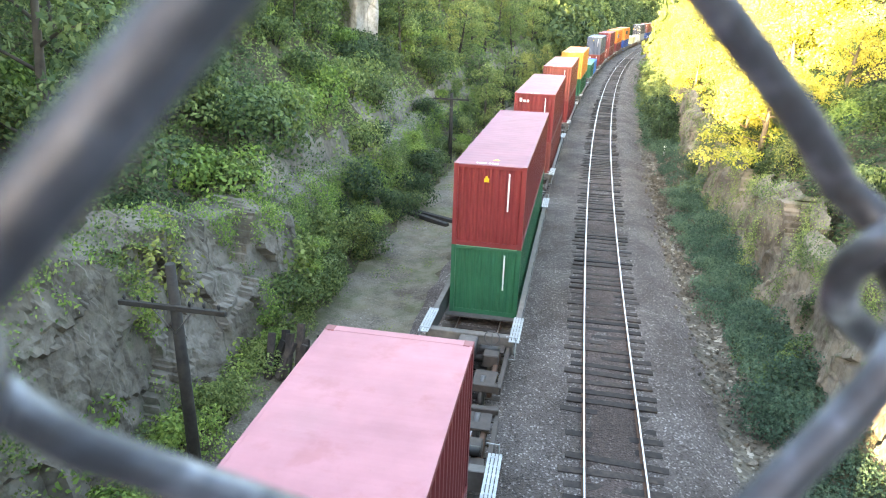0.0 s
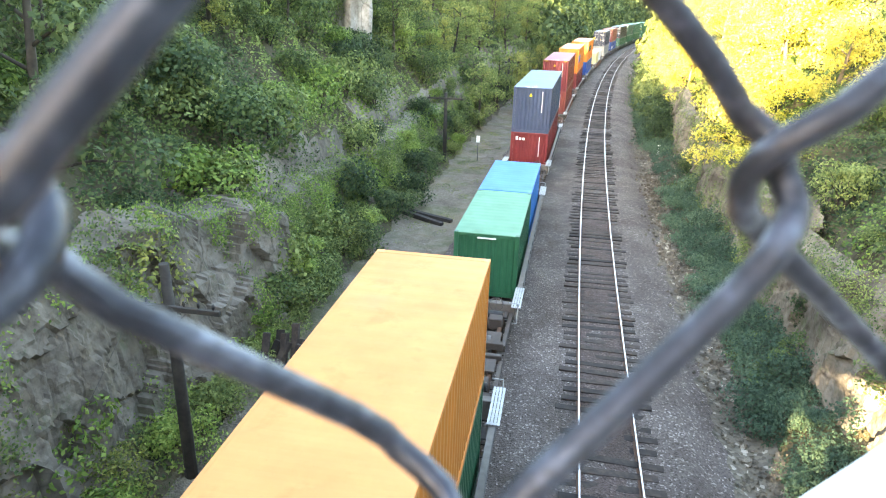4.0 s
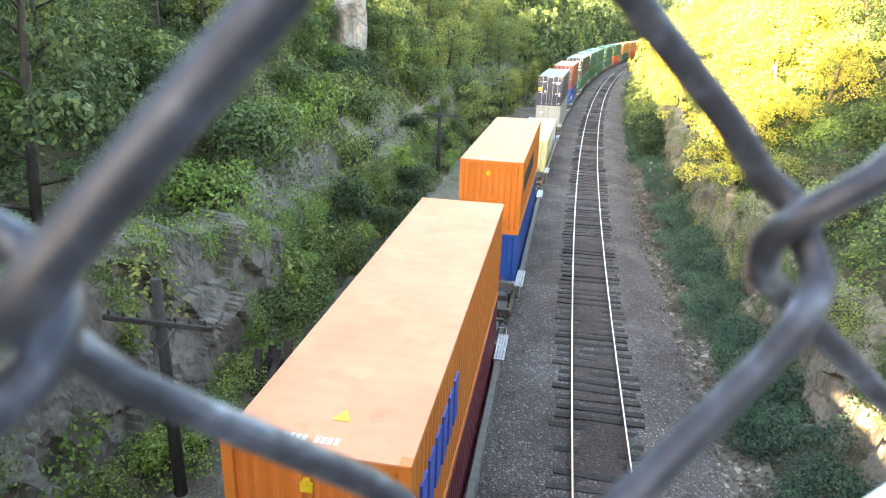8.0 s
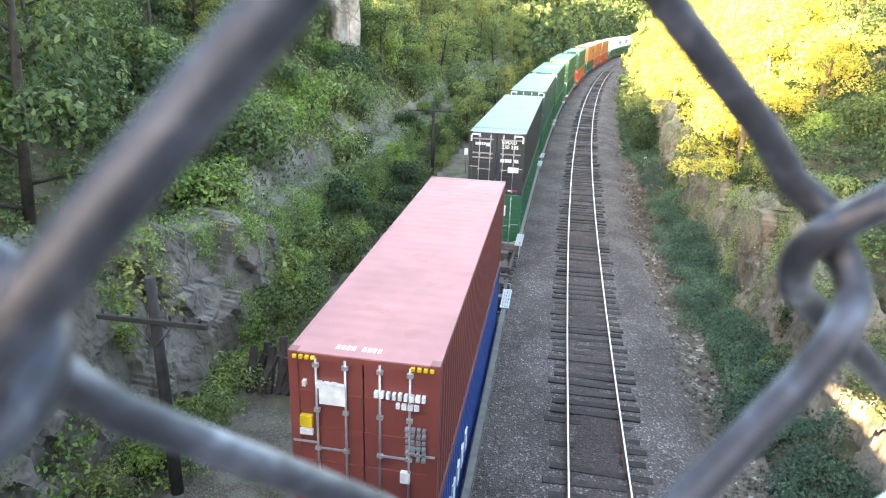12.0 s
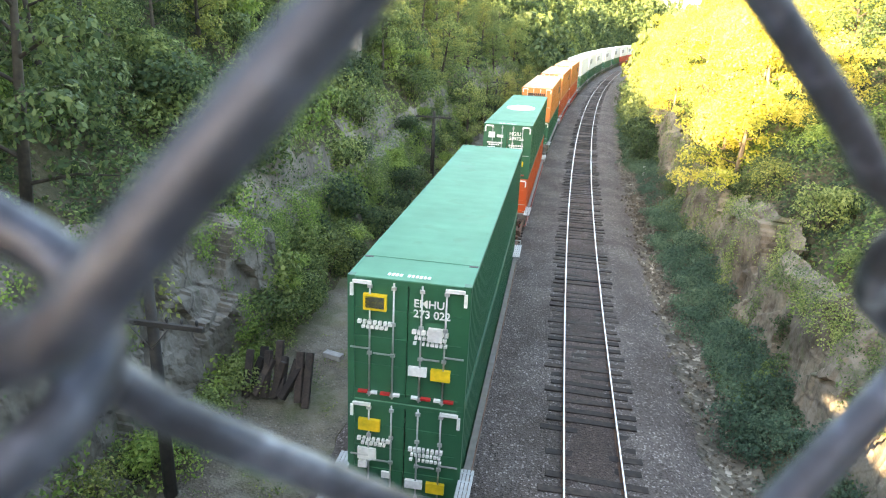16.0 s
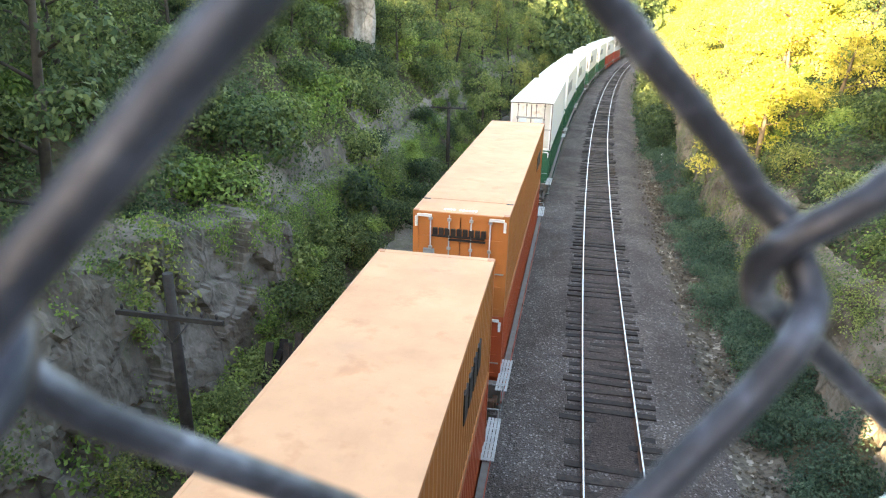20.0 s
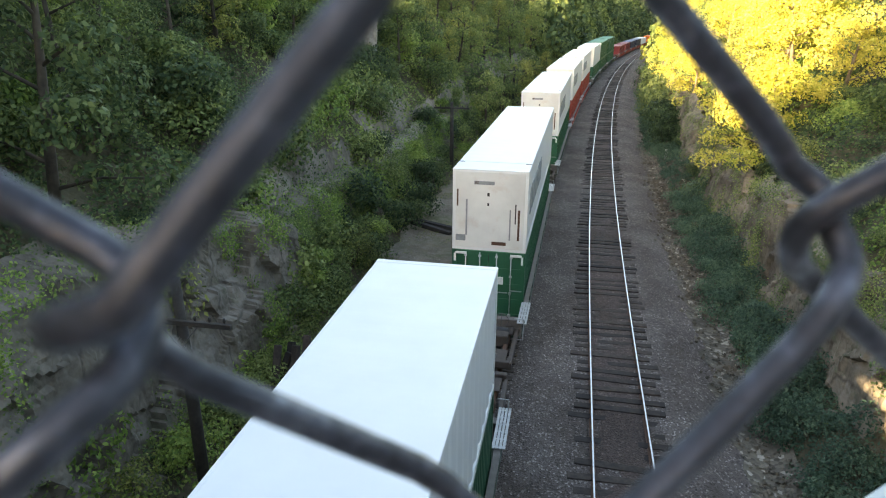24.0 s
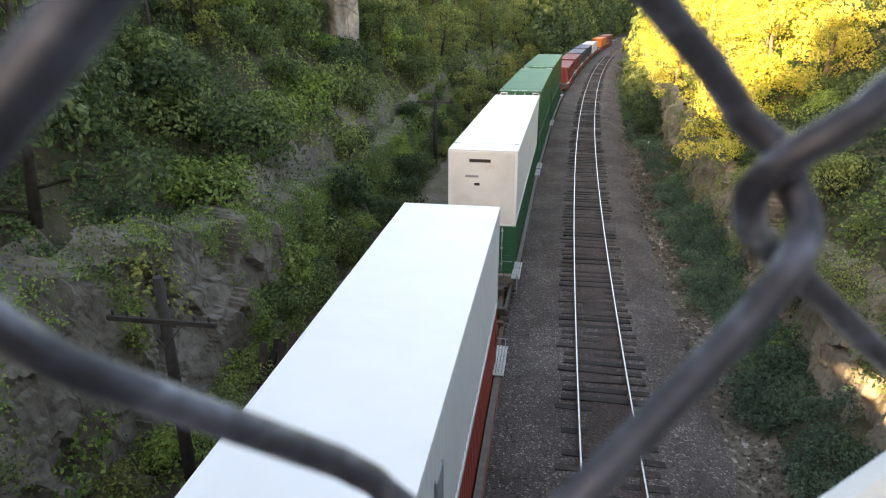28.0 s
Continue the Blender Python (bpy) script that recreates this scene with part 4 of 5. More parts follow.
fence.matrix_basis = FENCE


# the mesh is knocked a little out of shape: metres by which slants are bent, by wire, knot and half
BENT = {(0, 1, "down"): (-0.00133, -0.00138, 0.00127), (0, 0, "up"): (0.00146, -0.00247, -0.00114), (0, 0, "down"): (0.00023, 0.00055, 0.00040), (0, -1, "up"): (0.00020, 0.00330, 0.00091), (1, 1, "down"): (0.00123, 0.00079, 0.00123), (1, 0, "up"): (0.00007, -0.00111, 0.00022), (1, 0, "down"): (-0.00156, 0.00125, 0.00197), (1, -1, "up"): (-0.00203, -0.00062, 0.00290), (2, 1, "down"): (0.00001, 0.00020, 0.00002), (2, 0, "up"): (-0.00219, 0.00171, 0.00130)}


def weave(column, low, high):
    """One zigzag wire between columns column-1 and column of half meshes; its slants lie on the two faces of the mesh."""
    pts = []
    jig = random.Random(column + 50)
    for k in range(high, low - 1, -1):
        right = (k + column) % 2 == 1
        d = 1 if right else -1
        x = HALF_W * (column if right else column - 1)
        z = HALF_H * k
        jx, jz = (jig.uniform(-0.0006, 0.0006) for _ in range(2)) if column not in (0, 1, 2) else (0, 0)
        back, front = DEPTH, -DEPTH
        a, b = (back, front) if right else (front, back)
        big = 0.5 if x > 0.02 else 0.0     # knots pulled open
        snug = {(-1, 0): 1.1, (2, 0): 0.85, (0, 0): 0.1, (1, 0): -0.3}.get((column, k), 0.4)
        u0, u1, u2, u3 = 0.0062 + 0.0018 * big, 0.0030 - (0.0018 - 0.0004 * big) * snug, (0.0026 + 0.0008 * big) * snug, (0.0036 + 0.0013 * big) * snug
        w0, w1, w2 = 0.0085 + 0.0018 * big, 0.0045 + 0.0017 * big, 0.0022 + 0.0012 * big
        q = [(x - d * u0, a, z + w0), (x - d * u1, a * 0.95, z + w1), (x + d * u2, a * 0.5, z + w2), (x + d * u3, 0.0, z),
             (x + d * u2, b * 0.5, z - w2), (x - d * u1, b * 0.95, z - w1), (x - d * u0, b, z - w0)]
        up, dn = Vector(BENT.get((column, k, "up"), (0, 0, 0))), Vector(BENT.get((column, k, "down"), (0, 0, 0)))
        pull = (up, up, up * 0.7, (up + dn) * 0.5, dn * 0.7, dn, dn)
        pts += [(p + jx + b_[0], e + b_[1], r + jz + b_[2]) for (p, e, r), b_ in zip(q, pull)]
    fine = []
    for i in range(len(pts) - 1):
        p0, p1, p2, p3 = (Vector(pts[min(max(i + o, 0), len(pts) - 1)]) for o in (-1, 0, 1, 2))
        for w in (0, 0.5):
            fine.append(0.5 * (2 * p1 + (p2 - p0) * w + (2 * p0 - 5 * p1 + 4 * p2 - p3) * w ** 2 + (3 * p1 - p0 - 3 * p2 + p3) * w ** 3))
    bm = bmesh.new()
    tube(bm, fine + [Vector(pts[-1])], WIRE, 10)
    return part("wire", bm, M_WIRE, fence)


for column in range(-9, 11):
    weave(column, -18, 10)
for x in (-0.42, 0.42):
    bm = bmesh.new()
    tube(bm, [(x, 0.04, -1.5), (x, 0.04, 0.6)], 0.024, 12)
    part("post", bm, M_WIRE, fence)
brace = new("bridge_brace")
tagged(brace, "pale blue painted steel brace outside the fence", "brace")
RAIL_A, RAIL_B = Vector((-1.9028, 0.1219, 10.6656)), Vector((-1.8800, 0.1267, 10.6882))
along = (RAIL_B - RAIL_A).normalized()
out = Vector((0.36, 0.76, -0.53)).normalized()
across = out.cross(along).normalized()
if across.z > 0:
    across = -across
bm = bmesh.new()
box(bm, -2.1, 0.9, 0.0, 0.09, 0.0, 0.012, 0.003)
for v in bm.verts:
    v.co = RAIL_A + along * v.co.x + across * v.co.y + out * v.co.z
part("bar", bm, M_BRACE, brace)


# ---- plants ----
def leaf_cloud(blobs, count, size, seed, droop=0.3):
    """Pointed leaves on the shells of several blobs (centre, radii)."""
    g = np.random.RandomState(seed)
    weight = np.array([b[3] * b[4] + b[4] * b[5] for b in blobs])
    pick = g.choice(len(blobs), count, p=weight / weight.sum())
    b = np.array(blobs)[pick]
    d = g.normal(size=(count, 3))
    d[:, 2] = d[:, 2] * 0.9 + 0.25
    d /= np.linalg.norm(d, axis=1)[:, None]
    r = g.uniform(0.55, 1.0, count) ** 0.5
    lump = 1 + 0.25 * np.sin(d[:, 0] * 5 + pick) * np.cos(d[:, 1] * 6 + pick * 2)
    c = b[:, :3] + d * b[:, 3:6] * (r * lump)[:, None]
    n = d + g.normal(scale=0.55, size=(count, 3)) + np.array([0, 0, 0.45])
    n /= np.linalg.norm(n, axis=1)[:, None]
    a = np.cross(n, g.normal(size=(count, 3)))
    a[:, 2] -= droop
    a /= np.linalg.norm(a, axis=1)[:, None]
    w = np.cross(n, a)
    s = (size * g.uniform(0.6, 1.35, count))[:, None]
    v = np.stack([c - a * s * 0.5, c + w * s * 0.3 - a * s * 0.08, c + a * s * 0.6, c - w * s * 0.3 - a * s * 0.08], axis=1).reshape(-1, 3)
    return v.tolist(), (np.arange(count)[:, None] * 4 + [0, 1, 2, 3]).tolist()


def shrub(label, mat, count, size, tall, seed, category="shrub", name="shrub"):
    g = random.Random(seed)
    root = tagged(new(name), label, category)
    bm = bmesh.new()
    blobs = [(0.2, 0.1, tall * 0.3, 0.9, 0.9, tall * 0.45)]
    for k in range(7):
        a, r = g.uniform(0, 6.28), g.uniform(0.15, 0.75)
        tip = Vector((r * math.cos(a), r * math.sin(a), tall * g.uniform(0.4, 0.85)))
        tube(bm, [(0.05 * math.cos(a), 0.05 * math.sin(a), -0.3), tip * 0.55, tip], [0.025, 0.017, 0.008], 5)
        q = g.uniform(0.35, 0.6)
        blobs.append((*tip, q, q, q * g.uniform(0.6, 0.9) * min(1, tall)))
    part("branchwork", bm, M_BARK, root)
    from_arrays("foliage", *leaf_cloud(blobs, count, size, seed), mat, root)
    return root


def tree(label, mat, count, size, tall, seed, spread=2.0, low=0.35):
    g = random.Random(seed)
    root = tagged(new("tree"), label, "tree")
    bm = bmesh.new()
    lean = Vector((g.uniform(-0.5, 0.5), g.uniform(-0.5, 0.5), 0))
    spine = [Vector((0, 0, -0.4)), lean * 0.25 + Vector((0, 0, tall * 0.3)), lean * 0.6 + Vector((0, 0, tall * 0.62)), lean + Vector((0, 0, tall * 0.95))]
    tube(bm, spine, [0.16, 0.13, 0.08, 0.02], 8)
    blobs = [(*spine[-1], spread * 0.38, spread * 0.38, spread * 0.4)]
    for k in range(13):
        w = low + (0.9 - low) * k / 12
        i = min(2, int(w * 3))
        base = spine[i].lerp(spine[i + 1], w * 3 - i)
        a = k * 2.4 + g.uniform(-0.4, 0.4)
        reach = spread * g.uniform(0.55, 1.0) * (1.15 - 0.55 * w)
        tip = base + Vector((reach * math.cos(a), reach * math.sin(a), tall * 0.06 + g.uniform(-0.2, 0.4)))
        mid = base.lerp(tip, 0.5) + Vector((0, 0, 0.15))
        tube(bm, [base, mid, tip], [0.055, 0.035, 0.01], 6)
        q = spread * g.uniform(0.26, 0.42)
        blobs.append((*tip, q, q, q * 0.7))
        blobs.append((*mid, q * 0.7, q * 0.7, q * 0.5))
    part("trunk", bm, M_LIMB if mat == M_LEAF_G else M_BARK, root)
    from_arrays("crown", *leaf_cloud(blobs, count, size, seed), mat, root)
    return root


SHRUBS = [shrub("dense dark green shrub on the rocky slope", M_LEAF_D, 2300, 0.094, 1.2, 1), shrub("mid green leafy shrub on the slope", M_LEAF_M, 2300, 0.096, 1.4, 2),
          shrub("loose yellow-green shrub on the slope", M_LEAF_Y, 1900, 0.085, 1.5, 3), shrub("broad dark green bush on the slope", M_LEAF_D, 2300, 0.096, 1.0, 4),
          shrub("sprawling mid green bush on the slope", M_LEAF_M, 2300, 0.092, 0.9, 5), shrub("fresh light green shrub on the shaded slope", M_LEAF_L, 2200, 0.096, 1.1, 6)]
WEEDS = [shrub("low blue-green weeds along the ditch", M_LEAF_B, 1900, 0.085, 0.6, 11, "weeds", "weed_patch"), shrub("low dark green weeds along the ditch", M_LEAF_B, 1900, 0.08, 0.55, 12, "weeds", "weed_patch")]
TREES = [tree("dark green broadleaf tree on the slope", M_LEAF_D, 4200, 0.17, 6.0, 21, 2.4, 0.08), tree("mid green broadleaf tree on the slope", M_LEAF_M, 4200, 0.17, 6.5, 22, 2.3, 0.1),
         tree("slender yellow-green tree on the slope", M_LEAF_Y, 3600, 0.15, 5.5, 23, 1.8, 0.12), tree("tall dark green tree on the slope", M_LEAF_D, 4800, 0.18, 8.5, 24, 2.6, 0.08)]
# yellow trees whose leaf colour holds part of the sunlight
GOLD = [tree("yellow-leaved tree above the rock face, sunlight in its colour", M_LEAF_G, 6000, 0.165, 6.5, 31, 2.7, 0.15), tree("golden tree overhanging the rock face, sunlight in its colour", M_LEAF_G, 6000, 0.16, 5.5, 32, 2.5, 0.1)]
COARSE = {}
for k, (mat, tall, spread) in enumerate(((M_LEAF_D, 7.5, 2.6), (M_LEAF_M, 6.5, 2.4), (M_LEAF_Y, 6.0, 2.2))):
    g = random.Random(60 + k)
    blobs = []
    for i in range(12):
        a, w = i * 2.4, (i + 0.5) / 12
        q = spread * g.uniform(0.4, 0.6) * (1.1 - 0.6 * w)
        blobs.append((spread * 0.6 * (1.1 - w) * math.cos(a), spread * 0.6 * (1.1 - w) * math.sin(a), tall * (0.15 + 0.8 * w), q, q, q * 0.8))
    COARSE[mat.name] = leaf_cloud(blobs, 380, 0.72, 70 + k)
SEEN = set()
WOODS = [[], [], []]      # points, faces, material slots of the joined far woods
WOOD_MATS = [M_LEAF_D, M_LEAF_M, M_LEAF_Y]


def setting(s, side, scale, sink=0.1, tilt=0.0):
    g = random.Random(int(s * 977 + side * 131))
    x, y, _ = track(s, side)
    z = height(s, side) - sink
    return Matrix.Translation((x, y, z)) @ pose(0, 0, 0, g.uniform(-6, 6), tilt + g.uniform(-6, 6), g.uniform(0, 360)) @ Matrix.Diagonal((scale, scale, scale * g.uniform(0.85, 1.15), 1))


def plant(kind, s, side, scale=1.0, sink=0.1, tilt=0.0):
    if kind in TREES and 24 < s < 47 and abs(side + 1.96 + 0.36 * s) < 2.2:      # a clearing below the outcrop
        kind, scale = SHRUBS[4], 1.3
    m = setting(s, side, scale, sink, tilt)
    if kind.name not in SEEN:
        SEEN.add(kind.name)
        kind.matrix_basis = m
        return kind
    o = copy_thing(kind, Matrix())
    o.matrix_basis = m
    return o


def far_tree(slot, s, side, scale):
    v, f = COARSE[WOOD_MATS[slot].name]
    at, pass_z = gap(side)
    if side < -11 and abs(s - at) < 6 and height(s, side) + 7.5 * scale > pass_z - 0.8:
        return
    m = np.array(setting(s, side, scale))
    base = sum(len(p) for p in WOODS[0])
    WOODS[0].append(np.array(v) @ m[:3, :3].T + m[:3, 3])
    WOODS[1].append(np.array(f) + base)
    WOODS[2] += [slot] * len(f)


r = random.Random(7)
# the shaded slope beside the train
for s0, s1, ds, edges in ((1, 62, 2.5, span([(-30, 3.0), (-20, 2.3), (-11.2, 2.2)])), (62, 125, 4.2, span([(-32, 4.2), (-10.8, 3.4)])), (125, 460, 8, span([(-36, 6), (-8.5, 5)]))):
    for s in span([(s0, ds), (s1, ds)])[:-1]:
        for e in edges:
            ps, pe = s + r.uniform(-0.5, 0.5) * ds, e + r.uniform(-1.0, 1.0)
            if pe > -10.7:
                pe = -10.9
            if ds > 6:
                far_tree(r.choice((0, 0, 0, 1, 1)), ps, pe, r.uniform(1.0, 1.6))
                continue
            if -14.2 < pe < -11.8 and ps < 36 and r.random() < 0.15:
                continue
            if ds > 3 or pe < -14.5 and r.random() < 0.3:
                # past 24 m the tree mix is lighter, standing in for haze
                plant(r.choice(TREES[:1] * 2 + TREES[1:2] + TREES[3:] * 2 if ps < 24 else TREES[:3] + TREES[1:3] * 2), ps, pe, r.uniform(0.6, 1.1))
            else:
                plant(r.choice(SHRUBS[:2] * 3 + SHRUBS[3:] * 2 + SHRUBS[2:3] + SHRUBS[5:]), ps, pe, (r.uniform(1.2, 2.2) if pe < -12 else r.uniform(0.8, 1.4)) * (1.0 if ds < 3 else 1.4))
# ridge trees, mostly out of view, added to keep the cutting in shade
for k in range(75):
    far_tree(r.choice((0, 1)), -130 + k * 5.0 + r.uniform(-2, 2), -36 + r.uniform(-7, 4), r.uniform(0.92, 1.12))
for k in range(56):
    far_tree(r.choice((0, 1)), -70 + k * 1.35, -22 + r.uniform(-4, 4), r.uniform(1.07, 1.22))
for k in range(40):
    far_tree(r.choice((0, 1)), -40 + k * 1.05, -14 + r.uniform(-2.5, 1.5), r.uniform(0.5, 0.75))
for s in (-13, -11, -9, -7, -5, -3):
    far_tree(0, s, -15.2 + r.uniform(-0.6, 0.6), 1.25)
# unseen woods added behind the bridge to hold sky light off wires and container ends
for k in range(60):
    far_tree(r.choice((0, 1)), -30 + 15 * r.random(), -4 + 32 * (k / 60), r.uniform(2.0, 2.7))
# tall woods that close the view round the curve
for k in range(150):
    far_tree(r.choice((0, 1)), 330 + r.uniform(0, 170), r.uniform(7, 60) if k % 2 else r.uniform(-70, -12), r.uniform(2.0, 2.9))
# unseen trunkless crowns, added to block the sun above the gap in the ridge
for k in range(36):
    e = -12.5 - 1.1 * (k // 3)
    v, f = COARSE[M_LEAF_D.name]
    m = np.array(Matrix.Translation((e, 1.984 * (e + 1.96) + 7 * (k % 3 - 1) + r.uniform(-2, 2), 10.8 - 0.472 * (e + 1.96) - 2.6)) @ pose(0, 0, 0, 0, 0, 40 * k) @ Matrix.Diagonal((1.5, 1.5, 1.2, 1)))
    base = sum(len(p) for p in WOODS[0])
    WOODS[0].append(np.array(v) @ m[:3, :3].T + m[:3, 3])
    WOODS[1].append(np.array(f) + base)
    WOODS[2] += [0] * len(f)
# weeds along the ditch
for s in span([(3, 1.4), (60, 1.9), (110, 1.9)]):
    for e in (4.75, 5.6):
        if r.random() < (0.93 if not 43.5 < s < 57 else 0.12):
            plant(r.choice(WEEDS), s + r.uniform(-0.5, 0.5), e + r.uniform(-0.25, 0.35), r.uniform(0.8, 1.2) * (1.0 if s < 45 else 1.25))
for s, e, k in ((59.5, 5.3, 1.7), (61, 6.0, 2.2), (58.2, 6.4, 1.2), (47, 6.3, 0.9), (64, 5.4, 2.1), (67, 6.2, 2.6), (70, 5.3, 2.2), (74, 6.0, 2.6), (79, 5.5, 2.4), (85, 6.0, 2.7), (92, 5.7, 2.6), (99, 6.1, 2.8), (107, 5.9, 3.0)):
    plant(SHRUBS[0], s, e, k)
# the bank above the rock face
for s in span([(4, 2.6), (36, 3.4), (125, 8), (460, 8)]):
    for e in (8.4, 11, 14.5, 19, 25) if s < 125 else (7, 11, 16, 22, 30):
        ps, pe = s + r.uniform(-1, 1), e + r.uniform(-0.9, 0.9)
        if s >= 125:
            far_tree(r.choice((1, 2, 2)), ps, pe, r.uniform(1.0, 1.4))
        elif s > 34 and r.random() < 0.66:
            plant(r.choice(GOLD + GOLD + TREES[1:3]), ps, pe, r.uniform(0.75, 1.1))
        elif e < 9 and r.random() < 0.5:
            plant(r.choice(SHRUBS[:2] + SHRUBS[3:5]), ps, pe - 0.9, r.uniform(0.7, 1.2))
        elif e > 14 and r.random() < 0.4:
            plant(r.choice(TREES + GOLD), ps, pe, r.uniform(0.7, 1.0))
        else:
            plant(r.choice(SHRUBS[:2] + SHRUBS[3:5] if s < 30 else SHRUBS[1:3] + SHRUBS[4:]), ps, pe, r.uniform(1.0, 1.7))
# shrubs and vines that cling to the rock
def cling(kind, s, side, z, scale, tilt):
    x, y, _ = track(s, side)
    o = copy_thing(kind, Matrix())
    o.matrix_basis = Matrix.Translation((x, y, z)) @ pose(0, tilt, 0, 0, 0, 0) @ pose(0, 0, 0, 0, 0, r.uniform(0, 360)) @ Matrix.Diagonal((scale, scale, scale * 0.8, 1))


for s in span([(7, 2.6), (31, 2.0), (60, 2.0)]):
    for z, e in ((0.2, -11.3), (1.6, -12.0), (3.2, -12.6)):
        if r.random() < ((0.12 if z < 3 else 0.4) if s < 22 else 0.9):
            cling(r.choice(SHRUBS), s + r.uniform(-1, 1), e, z + r.uniform(-0.5, 0.5), r.uniform(0.5, 0.9) * (1 if s < 22 else 1.4), r.uniform(10, 45))
for s in span([(6, 1.7), (23, 1.7)]):
    cling(r.choice(SHRUBS[1:2] + SHRUBS[4:]), s + r.uniform(-0.5, 0.5), -10.95 + r.uniform(-0.3, 0.2), -0.35, r.uniform(0.55, 0.9) if s > 13 else r.uniform(0.85, 1.25), r.uniform(0, 15))
for s, e, z, k in ((7.2, -11.4, 0.6, 1.3), (8.4, -11.0, 0.1, 1.25), (9.3, -11.5, 0.9, 1.1), (10.0, -11.0, 0.2, 1.2), (10.9, -11.5, 0.9, 1.0), (11.6, -11.1, 0.0, 1.1), (12.8, -11.3, 0.3, 1.0), (14.2, -11.1, 0.2, 1.1), (15.8, -11.1, 0.1, 1.2), (17.2, -11.2, 0.2, 1.2)):
    cling(SHRUBS[(1, 5, 2, 5)[int(s * 10) % 4]], s, e, z, k, 12)
for s in span([(8, 3.0), (60, 3.0)]):
    for z, e, p in ((1.7, 6.4, 0.2), (3.0, 6.9, 0.7), (3.9, 7.4, 0.95)):
        if r.random() < (p if s < 30 else p * 0.6):
            cling(r.choice(SHRUBS[:2] + SHRUBS[4:]), s + r.uniform(-1, 1), e, z + r.uniform(-0.4, 0.4), r.uniform(0.7, 1.25), r.uniform(-40, -10))
woods = from_arrays("far_woods", np.concatenate(WOODS[0]).tolist(), np.concatenate(WOODS[1]).tolist(), M_LEAF_D)
for m in WOOD_MATS[1:]:
    woods.data.materials.append(m)
woods.data.polygons.foreach_set("material_index", WOODS[2])


def ground_cover(s0, s1, e0, e1, count, size, tall, seed, sign):
    """Loose leaves in mounds over a slope: points, faces and material slots."""
    g = np.random.RandomState(seed)
    gs, ge = np.arange(s0, s1 + 1.01, 1.0), np.arange(e0, e1 + 0.51, 0.5)
    grid = np.array([[height(a, b) for b in ge] for a in gs])
    s, e = g.uniform(s0, s1, count * 2), g.uniform(e0, e1, count * 2)
    off = 0.0 if seed < 48 else seed * 0.7
    lump = sum(np.sin(s * f + p + off) * np.sin(e * f * 1.1 + q) for f, p, q in ((0.9, 0.3, 1.1), (1.7, 2.0, 0.2), (2.9, 1.0, 4.0)))
    keep = np.nonzero(lump > g.uniform(-1.9, 0.5, count * 2))[0][:count]
    s, e, lump = s[keep], e[keep], lump[keep]
    i, j = np.clip(((s - s0)).astype(int), 0, len(gs) - 2), np.clip(((e - e0) * 2).astype(int), 0, len(ge) - 2)
    u, v = s - s0 - i, (e - e0) * 2 - j
    z = (grid[i, j] * (1 - u) + grid[i + 1, j] * u) * (1 - v) + (grid[i, j + 1] * (1 - u) + grid[i + 1, j + 1] * u) * v
    z += tall * np.clip(0.35 + 0.4 * lump, 0.05, 1.3) * g.uniform(0.25, 1.0, len(s)) ** 0.6
    n = len(s)
    a = np.maximum(0, s - CURVE_START) * CURVATURE
    rad = 1 / CURVATURE
    c = np.stack([np.where(s < CURVE_START, e, rad - (rad - e) * np.cos(a)), np.where(s < CURVE_START, s, CURVE_START + (rad - e) * np.sin(a)), z], axis=1)
    nn = g.normal(scale=0.6, size=(n, 3)) + np.array([sign * 0.6, -0.3, 0.9])
    nn /= np.linalg.norm(nn, axis=1)[:, None]
    aa = np.cross(nn, g.normal(size=(n, 3)))
    aa /= np.linalg.norm(aa, axis=1)[:, None]
    w = np.cross(nn, aa)
    k = (size * g.uniform(0.55, 1.4, n))[:, None]
    vv = np.stack([c - aa * k * 0.5, c + w * k * 0.32 - aa * k * 0.08, c + aa * k * 0.6, c - w * k * 0.32 - aa * k * 0.08], axis=1).reshape(-1, 3)
    ff = np.arange(n)[:, None] * 4 + [0, 1, 2, 3]
    hue = np.sin(s * 0.31 + e * 0.27) + np.sin(s * 0.83 - e * 0.6) + g.normal(scale=0.5, size=n)
    slot = np.where(hue > 1.25, 2, np.where(hue > 0.1, 1, 0))
    return vv, ff, slot


def cover(name, label, *args, mats=(M_LEAF_D, M_LEAF_M, M_LEAF_L)):
    vv, ff, slots = ground_cover(*args)
    o = from_arrays(name, vv.tolist(), ff.tolist(), mats[0])
    for m in mats[1:]:
        o.data.materials.append(m)
    o.data.polygons.foreach_set("material_index", slots.tolist())
    return tagged(o, label, "undergrowth", kind="stuff")


cover("undergrowth", "tangled green undergrowth covering the shaded slope", 0, 30, -30, -12.9, 110000, 0.125, 0.7, 41, 1, mats=(M_LEAF_D, M_LEAF_D, M_LEAF_M))
# lighter leaves on the next two stretches imitate haze over the slope
cover("undergrowth", "tangled green undergrowth higher up the shaded slope", 30, 62, -31, -12.9, 65000, 0.16, 0.8, 41, 1, mats=(M_LEAF_M, M_LEAF_M, M_LEAF_L))
cover("undergrowth", "tangled green undergrowth on the distant slope", 62, 150, -34, -11.5, 60000, 0.3, 1.8, 42, 1, mats=(M_LEAF_M, M_LEAF_M, M_LEAF_L))
cover("undergrowth", "green weeds at the foot of the rock", 0, 62, -12.6, -10.7, 17000, 0.12, 0.7, 43, 1)
cover("undergrowth", "green undergrowth on the bank above the rock", 0, 60, 7.0, 27, 60000, 0.15, 1.1, 44, -1)
